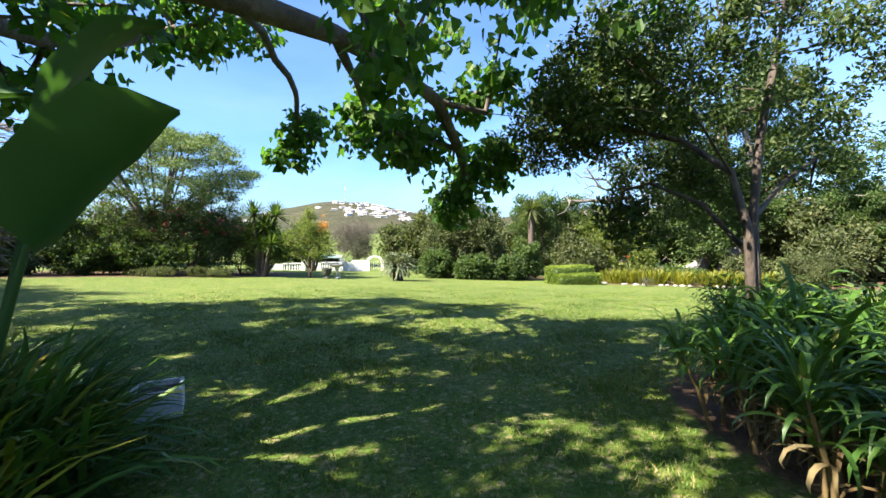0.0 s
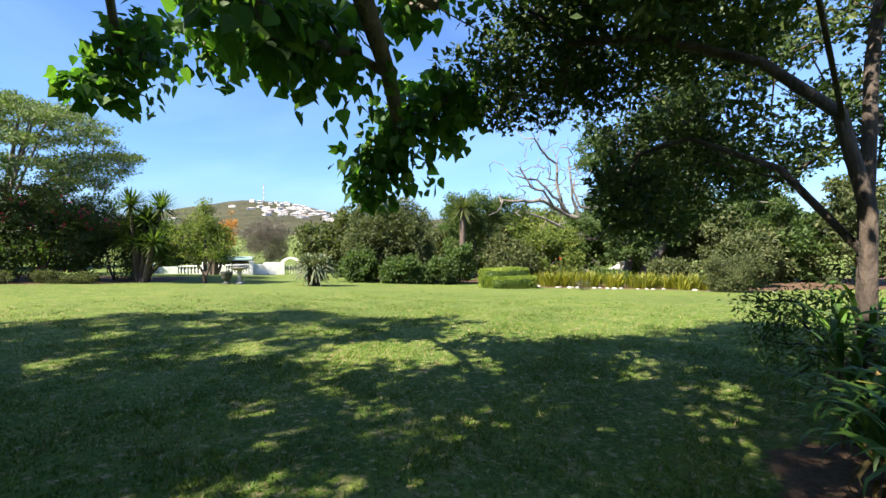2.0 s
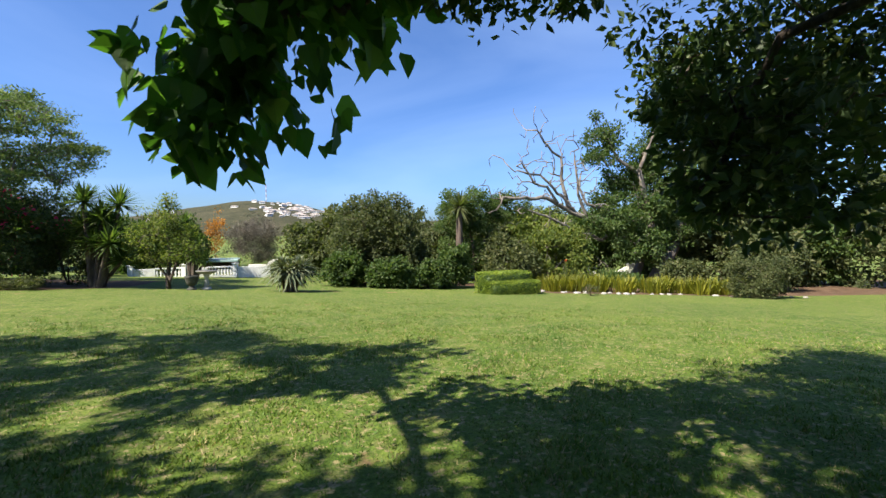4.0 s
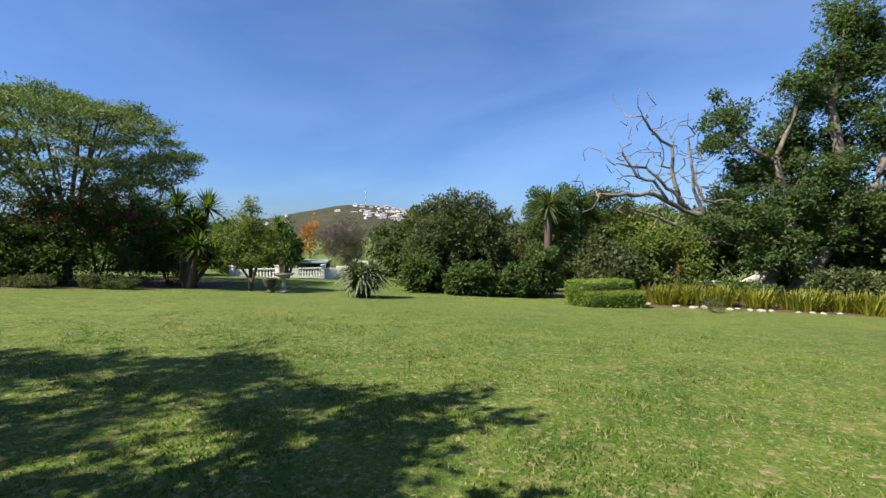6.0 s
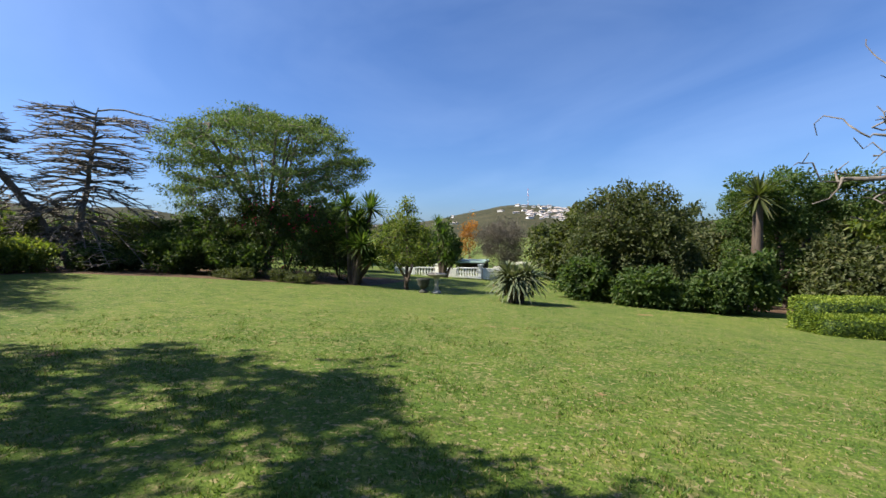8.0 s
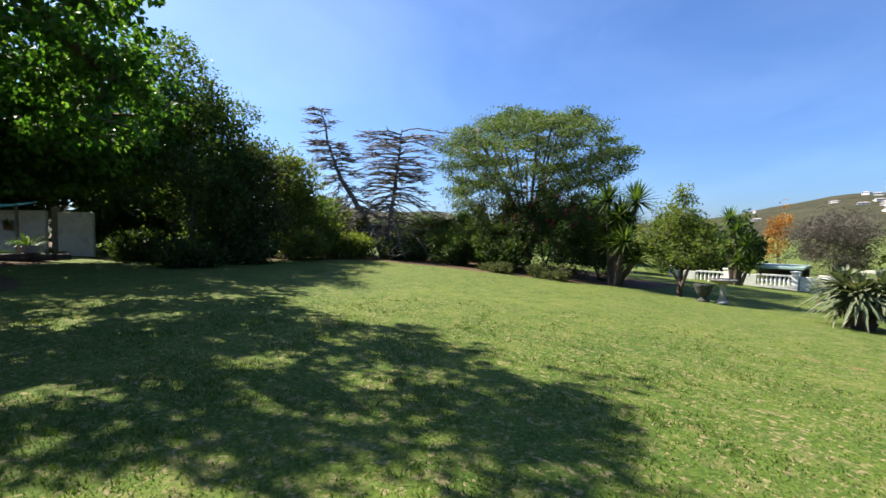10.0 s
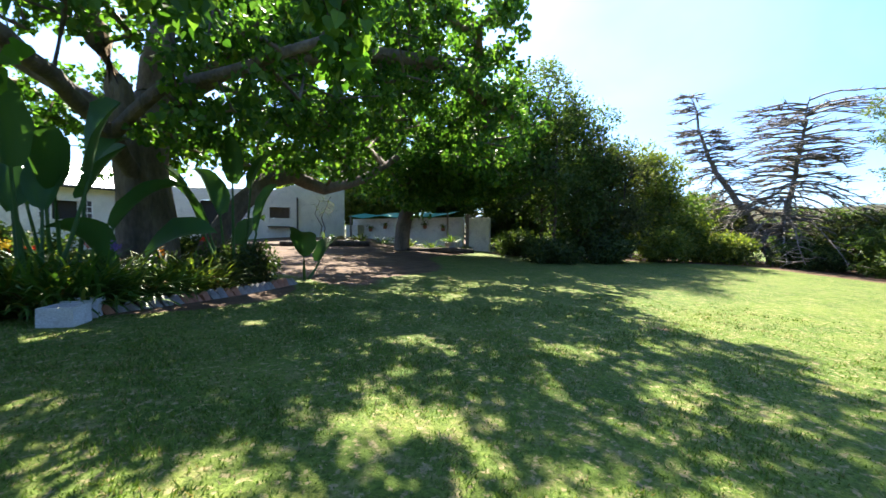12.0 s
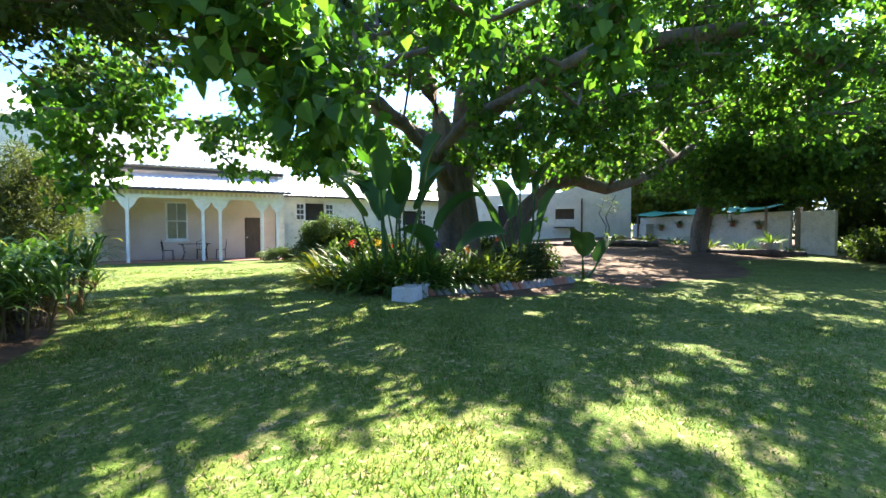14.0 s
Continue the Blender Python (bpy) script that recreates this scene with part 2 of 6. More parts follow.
def ground_material():
    m, nodes, links, p = material("lawn_and_soil", 0.9)
    p.inputs["Specular IOR Level"].default_value = 0.15
    geo = nodes.new("ShaderNodeNewGeometry")
    pos = geo.outputs["Position"]
    big, mid, fine = noise_of(nodes, links, 0.22, 4, pos), noise_of(nodes, links, 1.9, 5, pos), noise_of(nodes, links, 26, 4, pos, 0.7)
    base = ramp_of(nodes, [(0.3, (0.055, 0.099, 0.016)), (0.55, (0.087, 0.131, 0.022)), (0.78, (0.131, 0.154, 0.036))])
    links.new(mid.outputs["Fac"], base.inputs["Fac"])
    tone = ramp_of(nodes, [(0.3, (0.80, 0.88, 0.80)), (0.7, (1.18, 1.10, 1.05))])
    links.new(big.outputs["Fac"], tone.inputs["Fac"])
    col = mixed(nodes, links, base.outputs["Color"], tone.outputs["Color"], 1.0, "MULTIPLY")
    ft = ramp_of(nodes, [(0.3, (0.40, 0.48, 0.42)), (0.72, (1.5, 1.42, 1.35))])
    links.new(fine.outputs["Fac"], ft.inputs["Fac"])
    col = mixed(nodes, links, col, ft.outputs["Color"], 1.0, "MULTIPLY")
    dry = noise_of(nodes, links, 4.5, 8, pos, 0.78)
    dr = ramp_of(nodes, [(0.52, (0, 0, 0)), (0.68, (0.85, 0.85, 0.85))])
    links.new(dry.outputs["Fac"], dr.inputs["Fac"])
    col = mixed(nodes, links, col, (0.205, 0.175, 0.078), dr.outputs["Color"])
    fleck = noise_of(nodes, links, 15, 3, pos, 0.6)
    fr = ramp_of(nodes, [(0.57, (0, 0, 0)), (0.64, (0.85, 0.85, 0.85))])
    links.new(fleck.outputs["Fac"], fr.inputs["Fac"])
    col = mixed(nodes, links, col, (0.25, 0.205, 0.105), fr.outputs["Color"])
    bare = noise_of(nodes, links, 0.75, 6, pos, 0.66)
    br = ramp_of(nodes, [(0.665, (0, 0, 0)), (0.71, (0.8, 0.8, 0.8))])
    links.new(bare.outputs["Fac"], br.inputs["Fac"])
    col = mixed(nodes, links, col, (0.24, 0.135, 0.08), br.outputs["Color"])
    # beaten earth under the trees and along the beds, with a ragged edge
    at = nodes.new("ShaderNodeAttribute")
    at.attribute_name = "earth"
    rag = nodes.new("ShaderNodeMath")
    rag.operation = "MULTIPLY_ADD"
    rag.inputs[1].default_value, rag.inputs[2].default_value = 0.9, -0.45
    links.new(dry.outputs["Fac"], rag.inputs[0])
    add = nodes.new("ShaderNodeMath")
    add.operation = "ADD"
    links.new(at.outputs["Fac"], add.inputs[0])
    links.new(rag.outputs[0], add.inputs[1])
    er = ramp_of(nodes, [(0.42, (0, 0, 0)), (0.58, (1, 1, 1))])
    links.new(add.outputs[0], er.inputs["Fac"])
    earth = ramp_of(nodes, [(0.3, (0.061, 0.036, 0.023)), (0.7, (0.144, 0.092, 0.060))])
    links.new(mid.outputs["Fac"], earth.inputs["Fac"])
    ecol = mixed(nodes, links, earth.outputs["Color"], ft.outputs["Color"], 0.7, "MULTIPLY")
    col = mixed(nodes, links, col, ecol, er.outputs["Color"])
    links.new(col, p.inputs["Base Color"])
    b = nodes.new("ShaderNodeBump")
    b.inputs["Strength"].default_value, b.inputs["Distance"].default_value = 0.9, 0.03
    links.new(fine.outputs["Fac"], b.inputs["Height"])
    links.new(b.outputs["Normal"], p.inputs["Normal"])
    return m


GROUND = ground_material()
BLADE = leafy("grass_blade", [(0.0, (0.049, 0.102, 0.012)), (0.55, (0.094, 0.158, 0.020)), (0.84, (0.140, 0.191, 0.029)), (0.88, (0.224, 0.185, 0.086)), (1.0, (0.330, 0.264, 0.158))], 0.5, 0.22)


def hill_material():
    m, nodes, links, p = material("hillside_scrub", 0.95)
    p.inputs["Specular IOR Level"].default_value = 0.05
    geo = nodes.new("ShaderNodeNewGeometry")
    a, b = noise_of(nodes, links, 0.02, 6, geo.outputs["Position"], 0.7), noise_of(nodes, links, 0.16, 7, geo.outputs["Position"], 0.8)
    r = ramp_of(nodes, [(0.35, (0.028, 0.034, 0.020)), (0.55, (0.053, 0.051, 0.030)), (0.72, (0.099, 0.081, 0.056))])
    links.new(b.outputs["Fac"], r.inputs["Fac"])
    s = ramp_of(nodes, [(0.35, (0.75, 0.8, 0.8)), (0.65, (1.2, 1.15, 1.15))])
    links.new(a.outputs["Fac"], s.inputs["Fac"])
    links.new(mixed(nodes, links, r.outputs["Color"], s.outputs["Color"], 1.0, "MULTIPLY"), p.inputs["Base Color"])
    return m


HILL = hill_material()

# ---------------------------------------------------------------- building helpers


def ease(v):
    v = np.clip(v, 0.0, 1.0)
    return v * v * (3 - 2 * v)


def height(x, y):
    """The lie of the land: level by the house, falling to the garden's far end, banked up towards the yard."""
    x, y = np.asarray(x, float), np.asarray(y, float)
    f = np.log1p(np.exp(np.clip(y, -30, 30))) / 10 - 0.0693
    f = 2.6 - np.log1p(np.exp(np.clip((2.6 - f) * 6, -30, 30))) / 6
    h = -0.242 * f - 0.15 * f * f - 0.164 * np.clip(x, -20, 20) / 10 * np.clip(y / 10, 0, 2)
    h = h + 0.95 * ease((-x - 7) / 16) * ease((9 - y) / 14)
    return h - 0.9 * ease((y - 28) / 14)


def up(x, y, dz=0.0):
    return (x, y, float(height(x, y)) + dz)


def mesh_of(name, verts, faces, mat, smooth=False):
    """A mesh from arrays, all faces with the same number of corners."""
    verts, faces = np.asarray(verts, np.float32), np.asarray(faces, np.int32)
    me = bpy.data.meshes.new(name)
    n, k = faces.shape
    me.vertices.add(len(verts))
    me.vertices.foreach_set("co", verts.ravel())
    me.loops.add(n * k)
    me.loops.foreach_set("vertex_index", faces.ravel())
    me.polygons.add(n)
    me.polygons.foreach_set("loop_start", np.arange(0, n * k, k, dtype=np.int32))
    me.polygons.foreach_set("use_smooth", np.full(n, smooth))
    me.materials.append(mat)
    me.update(calc_edges=True)
    return me


def bm_mesh(name, bm, mat, smooth=False):
    me = bpy.data.meshes.new(name)
    if smooth:
        for f in bm.faces:
            f.smooth = True
    bm.to_mesh(me)
    bm.free()
    me.materials.append(mat)
    return me


def thing(name, label, category, at=(0, 0, 0), turn=0.0, group=""):
    ob = new(name)
    ob.empty_display_size = 0.2
    ob.matrix_world = pose(*at, 0, 0, turn)
    return tagged(ob, label, category, group)


def part(name, data, mat, parent, label="", smooth=False):
    me = data if isinstance(data, bpy.types.Mesh) else bm_mesh(name, data, mat, smooth)
    ob = new(name, me)
    ob.parent = parent
    if label:
        ob["label"] = label
    return ob


def local(v, parent):
    """World points into the frame of a thing that is only moved."""
    return np.asarray(v) - np.array(parent.matrix_world.translation)


def box(bm, x0, x1, y0, y1, z0, z1, bevel=0.0):
    r = bmesh.ops.create_cube(bm, size=1.0)
    for v in r["verts"]:
        v.co = Vector((x0 + (v.co.x + 0.5) * (x1 - x0), y0 + (v.co.y + 0.5) * (y1 - y0), z0 + (v.co.z + 0.5) * (z1 - z0)))
    if bevel:
        edges = list({e for v in r["verts"] for e in v.link_edges})
        bmesh.ops.bevel(bm, geom=edges, offset=bevel, segments=2, affect="EDGES", profile=0.6)
    return bm


def boxed(*args, bevel=0.0):
    return box(bmesh.new(), *args, bevel=bevel)


def lathe(profile, sides=20):
    """A turned body from (radius, height) pairs."""
    a = np.linspace(0, 2 * np.pi, sides, endpoint=False)
    bm = bmesh.new()
    rings = [[bm.verts.new((r * math.cos(t), r * math.sin(t), z)) for t in a] for r, z in profile]
    for lo, hi in zip(rings, rings[1:]):
        for i in range(sides):
            bm.faces.new((lo[i], lo[(i + 1) % sides], hi[(i + 1) % sides], hi[i]))
    bm.faces.new(rings[0][::-1])
    bm.faces.new(rings[-1])
    return bm


def tubes(chains, sides=6):
    """Verts and quads of tapered tubes along polylines of (points, radii)."""
    vs, fs, n = [], [], 0
    ang = np.linspace(0, 2 * np.pi, sides, endpoint=False)
    for pts, rad in chains:
        pts, rad = np.asarray(pts, float), np.asarray(rad, float)
        tan = np.gradient(pts, axis=0)
        tan /= np.linalg.norm(tan, axis=1, keepdims=True) + 1e-9
        ref = np.where(np.abs(tan[:, 2:3]) > 0.9, np.array([[1.0, 0, 0]]), np.array([[0, 0, 1.0]]))
        a = np.cross(tan, ref)
        a /= np.linalg.norm(a, axis=1, keepdims=True) + 1e-9
        b = np.cross(tan, a)
        ring = pts[:, None] + rad[:, None, None] * (np.cos(ang)[None, :, None] * a[:, None] + np.sin(ang)[None, :, None] * b[:, None])
        vs.append(ring.reshape(-1, 3))
        k = len(pts)
        i, j = np.meshgrid(np.arange(k - 1), np.arange(sides), indexing="ij")
        j2 = (j + 1) % sides
        fs.append(n + np.stack([i * sides + j, i * sides + j2, (i + 1) * sides + j2, (i + 1) * sides + j], -1).reshape(-1, 4))
        n += k * sides
    return np.concatenate(vs), np.concatenate(fs)


def leaves(pos, axis, size, rng, wide=0.5, heart=False, fold=0.18, lift=0.6, out=None):
    """Folded leaves that start at pos and point along axis."""
    n = len(pos)
    axis = axis / (np.linalg.norm(axis, axis=1, keepdims=True) + 1e-9)
    face = rng.normal(size=(n, 3)) * (1 - lift) + np.array([0, 0, lift])
    if out is not None:
        face = face + 0.7 * out
    side = np.cross(axis, face)
    side /= np.linalg.norm(side, axis=1, keepdims=True) + 1e-9
    face = np.cross(side, axis)
    L = size[:, None]
    if heart:
        shape = [(0.0, 0.0, 0.0), (0.02, 0.30, 0.8), (0.24, 0.46, 1.0), (0.56, 0.30, 0.5), (1.0, 0.0, -0.5), (0.56, -0.30, 0.5), (0.24, -0.46, 1.0), (0.02, -0.30, 0.8)]
        faces = [(0, 1, 2), (0, 2, 3), (0, 3, 4), (0, 4, 5), (0, 5, 6), (0, 6, 7)]
    else:
        shape = [(0.0, 0.0, 0.0), (0.45, wide * 0.5, 1.0), (1.0, 0.0, -0.3), (0.45, -wide * 0.5, 1.0)]
        faces = [(0, 1, 2), (0, 2, 3)]
    v = np.stack([pos + L * (a * axis + s * side + f * fold * 0.5 * face) for a, s, f in shape], 1)
    k = len(shape)
    f = (np.arange(n)[:, None, None] * k + np.array(faces)[None]).reshape(-1, 3)
    return v.reshape(-1, 3), f


def in_lobes(lobes, rng, fill=0.55):
    """Points in ellipsoids (centre, radii, count), most of them near the skin."""
    out = []
    for c, r, n in lobes:
        d = rng.normal(size=(n, 3))
        d /= np.linalg.norm(d, axis=1, keepdims=True)
        q = fill + (1 - fill) * rng.random((n, 1)) ** 0.7
        bumpy = 1 + 0.16 * np.sin(d @ np.array([5.1, 3.3, 4.2]) + c[0])[:, None]
        out.append(np.array(c) + d * q * bumpy * np.array(r))
    return np.concatenate(out)


def grow(trunks, targets, rng, step=0.6, wobble=0.12, tip=0.012, power=0.46, sag=0.15, girths=()):
    """Limbs from given trunks to every target: each target joins the nearest wood; thickness follows what a limb carries."""
    pos, par, least = [], [], []
    for li, line in enumerate(trunks):
        prev = -1
        g0, g1 = girths[li] if li < len(girths) and girths[li] else (0.0, 0.0)
        first_node = len(pos)
        line = np.asarray(line, float)
        if pos:
            d = np.linalg.norm(np.array(pos) - line[0], axis=1)
            prev = int(d.argmin()) if d.min() < 1.5 else -1
        for a, b in zip(line, line[1:]):
            k = max(1, int(np.linalg.norm(b - a) / step))
            for i in range(k):
                pos.append(a + (b - a) * i / k + rng.normal(size=3) * wobble * 0.25 * (i > 0))
                par.append(prev)
                prev = len(pos) - 1
        pos.append(line[-1])
        par.append(prev)
        least += list(np.linspace(g0, g1, len(pos) - first_node))
    root = np.array(pos)
    order = np.argsort(np.min(np.linalg.norm(targets[:, None] - root[None], axis=2), axis=1))
    ends = []
    for t in targets[order]:
        p = np.array(pos)
        off = t - p
        d = np.linalg.norm(off, axis=1)
        cost = d + 0.5 * np.maximum(0, -off[:, 2]) + np.where(np.arange(len(p)) < 2, 3.0, 0.0)
        j = int(cost.argmin())
        k = max(1, int(d[j] / step))
        start, prev = p[j], j
        bow = rng.normal(size=3) * wobble * d[j] + np.array([0, 0, sag * d[j]])
        for i in range(1, k + 1):
            s = i / k
            pos.append(start + (t - start) * s + bow * 4 * s * (1 - s) * 0.5 + rng.normal(size=3) * wobble * 0.25)
            par.append(prev)
            prev = len(pos) - 1
        ends.append(prev)
    n = len(pos)
    kids = [[] for _ in range(n)]
    load = np.zeros(n)
    load[ends] = 1.0
    for i in range(n - 1, -1, -1):
        load[i] = max(load[i], 0.2)
        if par[i] >= 0:
            kids[par[i]].append(i)
    total = load.copy()
    for i in range(n - 1, -1, -1):
        if par[i] >= 0:
            total[par[i]] += total[i]
    rad = tip * total ** power
    rad[: len(least)] = np.maximum(rad[: len(least)], least)
    chains, pos = [], np.array(pos)
    starts = [i for i in range(n) if par[i] < 0]
    while starts:
        i = starts.pop()
        line = [par[i]] if par[i] >= 0 else []
        first = len(line)
        while True:
            line.append(i)
            if not kids[i]:
                break
            ordered = sorted(kids[i], key=lambda c: -total[c])
            starts += ordered[1:]
            i = ordered[0]
        r = rad[line].copy()
        if first:
            r[0] = rad[line[1]]
        if len(line) > 1:
            chains.append((pos[line], r))
    return chains


def scatter(targets, per, spread, size, rng, wide=0.5, heart=False, flat=0.7, lift=0.6, hang=0.0):
    """A crown: sprays of leaves round every target."""
    n = len(targets) * per
    c = np.repeat(targets, per, 0)
    reach = np.repeat(spread * (0.65 + 0.75 * rng.random(len(targets))), per)[:, None]
    out = rng.normal(size=(n, 3))
    out /= np.linalg.norm(out, axis=1, keepdims=True)
    off = out * rng.random((n, 1)) ** 0.42 * reach * 1.75 * np.array([1, 1, flat])
    axis = rng.normal(size=(n, 3)) * 0.6 + out * 0.5 + np.array([0, 0, -hang])
    s = size * (0.6 + 0.8 * rng.random(n))
    v, f = leaves(c + off, axis, s, rng, wide, heart, lift=lift, out=out)
    return v, f


def tree(name, label, trunks, lobes, leaf, bark, seed, size=0.12, per=60, spread=0.35, wide=0.5, heart=False, fill=0.5, tip=0.012, power=0.46, step=0.6, wobble=0.12, sag=0.15, flat=0.7, lift=0.6, hang=0.0, category="tree", group="", sides=6, extra=(), girths=()):
    rng = np.random.default_rng(seed)
    targets = in_lobes(lobes, rng, fill)
    chains = grow(trunks, targets, rng, step, wobble, tip, power, sag, girths)
    base = trunks[0][0]
    ob = thing(name, label, category, (base[0], base[1], base[2]), 0, group)
    v, f = tubes(chains, sides)
    part("trunk", mesh_of("trunk", local(v, ob), f, bark, True), bark, ob)
    if per:
        v, f = scatter(targets, per, spread, size, rng, wide, heart, flat, lift, hang)
        part("crown", mesh_of("crown", local(v, ob), f, leaf), leaf, ob)
    for nm, mat, count, sz, lab in extra:
        pick = targets[rng.choice(len(targets), count)] + rng.normal(size=(count, 3)) * spread * 0.7
        v, f = leaves(np.repeat(pick, 8, 0) + rng.normal(size=(count * 8, 3)) * sz, rng.normal(size=(count * 8, 3)), np.full(count * 8, sz * 1.2), rng, 0.8)
        part(nm, mesh_of(nm, local(v, ob), f, mat), mat, ob, lab)["kind"] = "stuff"
    return ob


def bush(name, label, at, radii, leaf, seed, size=0.09, n=60, per=50, spread=0.25, bark=BARK_DARK, wide=0.5, fill=0.72, category="bush", group="", extra=(), lobes=None, heart=False, lift=0.5):
    x, y = at
    z = float(height(x, y))
    rx, ry, rz = radii
    n, spread, size = int(n * 1.5), spread * 0.72, size * 1.12
    rng = np.random.default_rng(seed)
    lob = lobes
    if lob is None:
        lob = [((x, y, z + rz * 0.45), (rx * 0.8, ry * 0.8, rz * 0.42), int(n * 0.4))]
        for i in range(7):
            t = i * 2.4 + rng.random()
            q, zz = rng.uniform(0.3, 0.62), rng.uniform(0.22, 0.78)
            s = rng.uniform(0.34, 0.52)
            lob.append(((x + rx * q * math.cos(t), y + ry * q * math.sin(t), z + rz * zz), (rx * s, ry * s, rz * s * 0.62), max(3, int(n * 0.12))))
    per = int(per * 1.9)
    stems = [[(x, y, z - 0.05), (x + a * rx * 0.25, y + b * ry * 0.25, z + rz * 0.45)] for a, b in rng.uniform(-1, 1, (3, 2))]
    return tree(name, label, stems, lob, leaf, bark, seed, size, per, spread, wide, heart, fill, 0.006, 0.42, 0.5, 0.12, 0.1, 0.8, lift, 0.0, category, group, 5, extra)


def capped(v, low):
    v[:, 2] = np.maximum(v[:, 2], low)
    return v


def ribbons(base, heads, length, width, droop, rng, segments=5, spread=0.1, lean=(0.15, 0.9), keel=0.2):
    """Arching strap leaves from a crown of bases; a fold runs along each."""
    n = len(heads)
    vs = np.zeros((n, segments + 1, 3, 3))
    up_part = 1 - rng.uniform(*lean, n)
    L = length * (0.65 + 0.5 * rng.random(n))
    W = width * (0.75 + 0.5 * rng.random(n))
    out = np.stack([np.cos(heads), np.sin(heads), np.zeros(n)], 1)
    across = np.stack([-np.sin(heads), np.cos(heads), np.zeros(n)], 1)
    twist = rng.normal(size=n) * 0.25
    across = across + twist[:, None] * np.array([0, 0, 1])
    p = base + out * rng.random((n, 1)) * spread
    pitch = np.pi / 2 * up_part
    for i in range(segments + 1):
        s = i / segments
        w = W * (np.sin(np.pi * (0.18 + 0.82 * s)) ** 0.7 if i < segments else 0.02)
        for j, side in enumerate((-0.5, 0.0, 0.5)):
            vs[:, i, j] = p + across * (w * side)[:, None] + np.array([0, 0, 1.0]) * (-keel * w * (side == 0))[:, None]
        bend = pitch - droop * s * s * (1.2 - up_part * 0.5) * 2.2
        p = p + (L / segments)[:, None] * (out * np.cos(bend)[:, None] + np.array([0, 0, 1.0]) * np.sin(bend)[:, None])
    k = (segments + 1) * 3
    quads = [(i * 3 + j, i * 3 + j + 1, (i + 1) * 3 + j + 1, (i + 1) * 3 + j) for i in range(segments) for j in (0, 1)]
    f = (np.arange(n)[:, None, None] * k + np.array(quads)[None]).reshape(-1, 4)
    return vs.reshape(-1, 3), f


def clump(name, label, at, n, length, width, seed, leaf=None, droop=0.75, spread=0.25, dry=0, stalks=0, petal=None, category="plant", group="", lean=(0.15, 0.85), dz=0.0):
    """A tussock of strap leaves, with dry ones below and flower heads where it has any."""
    leaf = leaf or LEAF_STRAP
    rng = np.random.default_rng(seed)
    ob = thing(name, label, category, up(*at, dz), 0, group)
    bases = np.stack([rng.normal(size=n) * spread, rng.normal(size=n) * spread, rng.random(n) * 0.05], 1)
    heads = np.arctan2(bases[:, 1], bases[:, 0]) + rng.normal(size=n) * 0.7
    v, f = ribbons(bases, heads, length, width, droop, rng, lean=lean)
    v[:, 2] = np.maximum(v[:, 2], 0.012)
    part("foliage", mesh_of("foliage", v, f, leaf, True), leaf, ob)
    if dry:
        b = bases[rng.choice(n, dry)]
        v, f = ribbons(b, rng.random(dry) * 6.3, length * 0.7, width * 0.7, 1.0, rng, lean=(0.3, 0.95))
        v[:, 2] = np.maximum(v[:, 2], 0.01)
        part("dry_foliage", mesh_of("dry_foliage", v, f, LEAF_STRAW, True), LEAF_STRAW, ob, "dry brown strap leaves")
    for i in range(stalks):
        x, y = rng.normal(size=2) * spread * 0.9
        h = length * rng.uniform(0.85, 1.15)
        pts = [(x, y, 0), (x * 1.2, y * 1.2, h * 0.6), (x * 1.35, y * 1.35, h)]
        v, f = tubes([(pts, [0.008, 0.007, 0.006])], 5)
        st = part("flower_stalk", mesh_of("flower_stalk", v, f, LEAF_STRAP, True), LEAF_STRAP, ob)
        c = np.array(pts[-1]) + rng.normal(size=(40, 3)) * 0.035
        v, f = leaves(c, rng.normal(size=(40, 3)), np.full(40, 0.06), rng, 0.6)
        part("flower_head", mesh_of("flower_head", v, f, petal), petal, st)["kind"] = "stuff"
    return ob
# ---------------------------------------------------------------- ground, hills


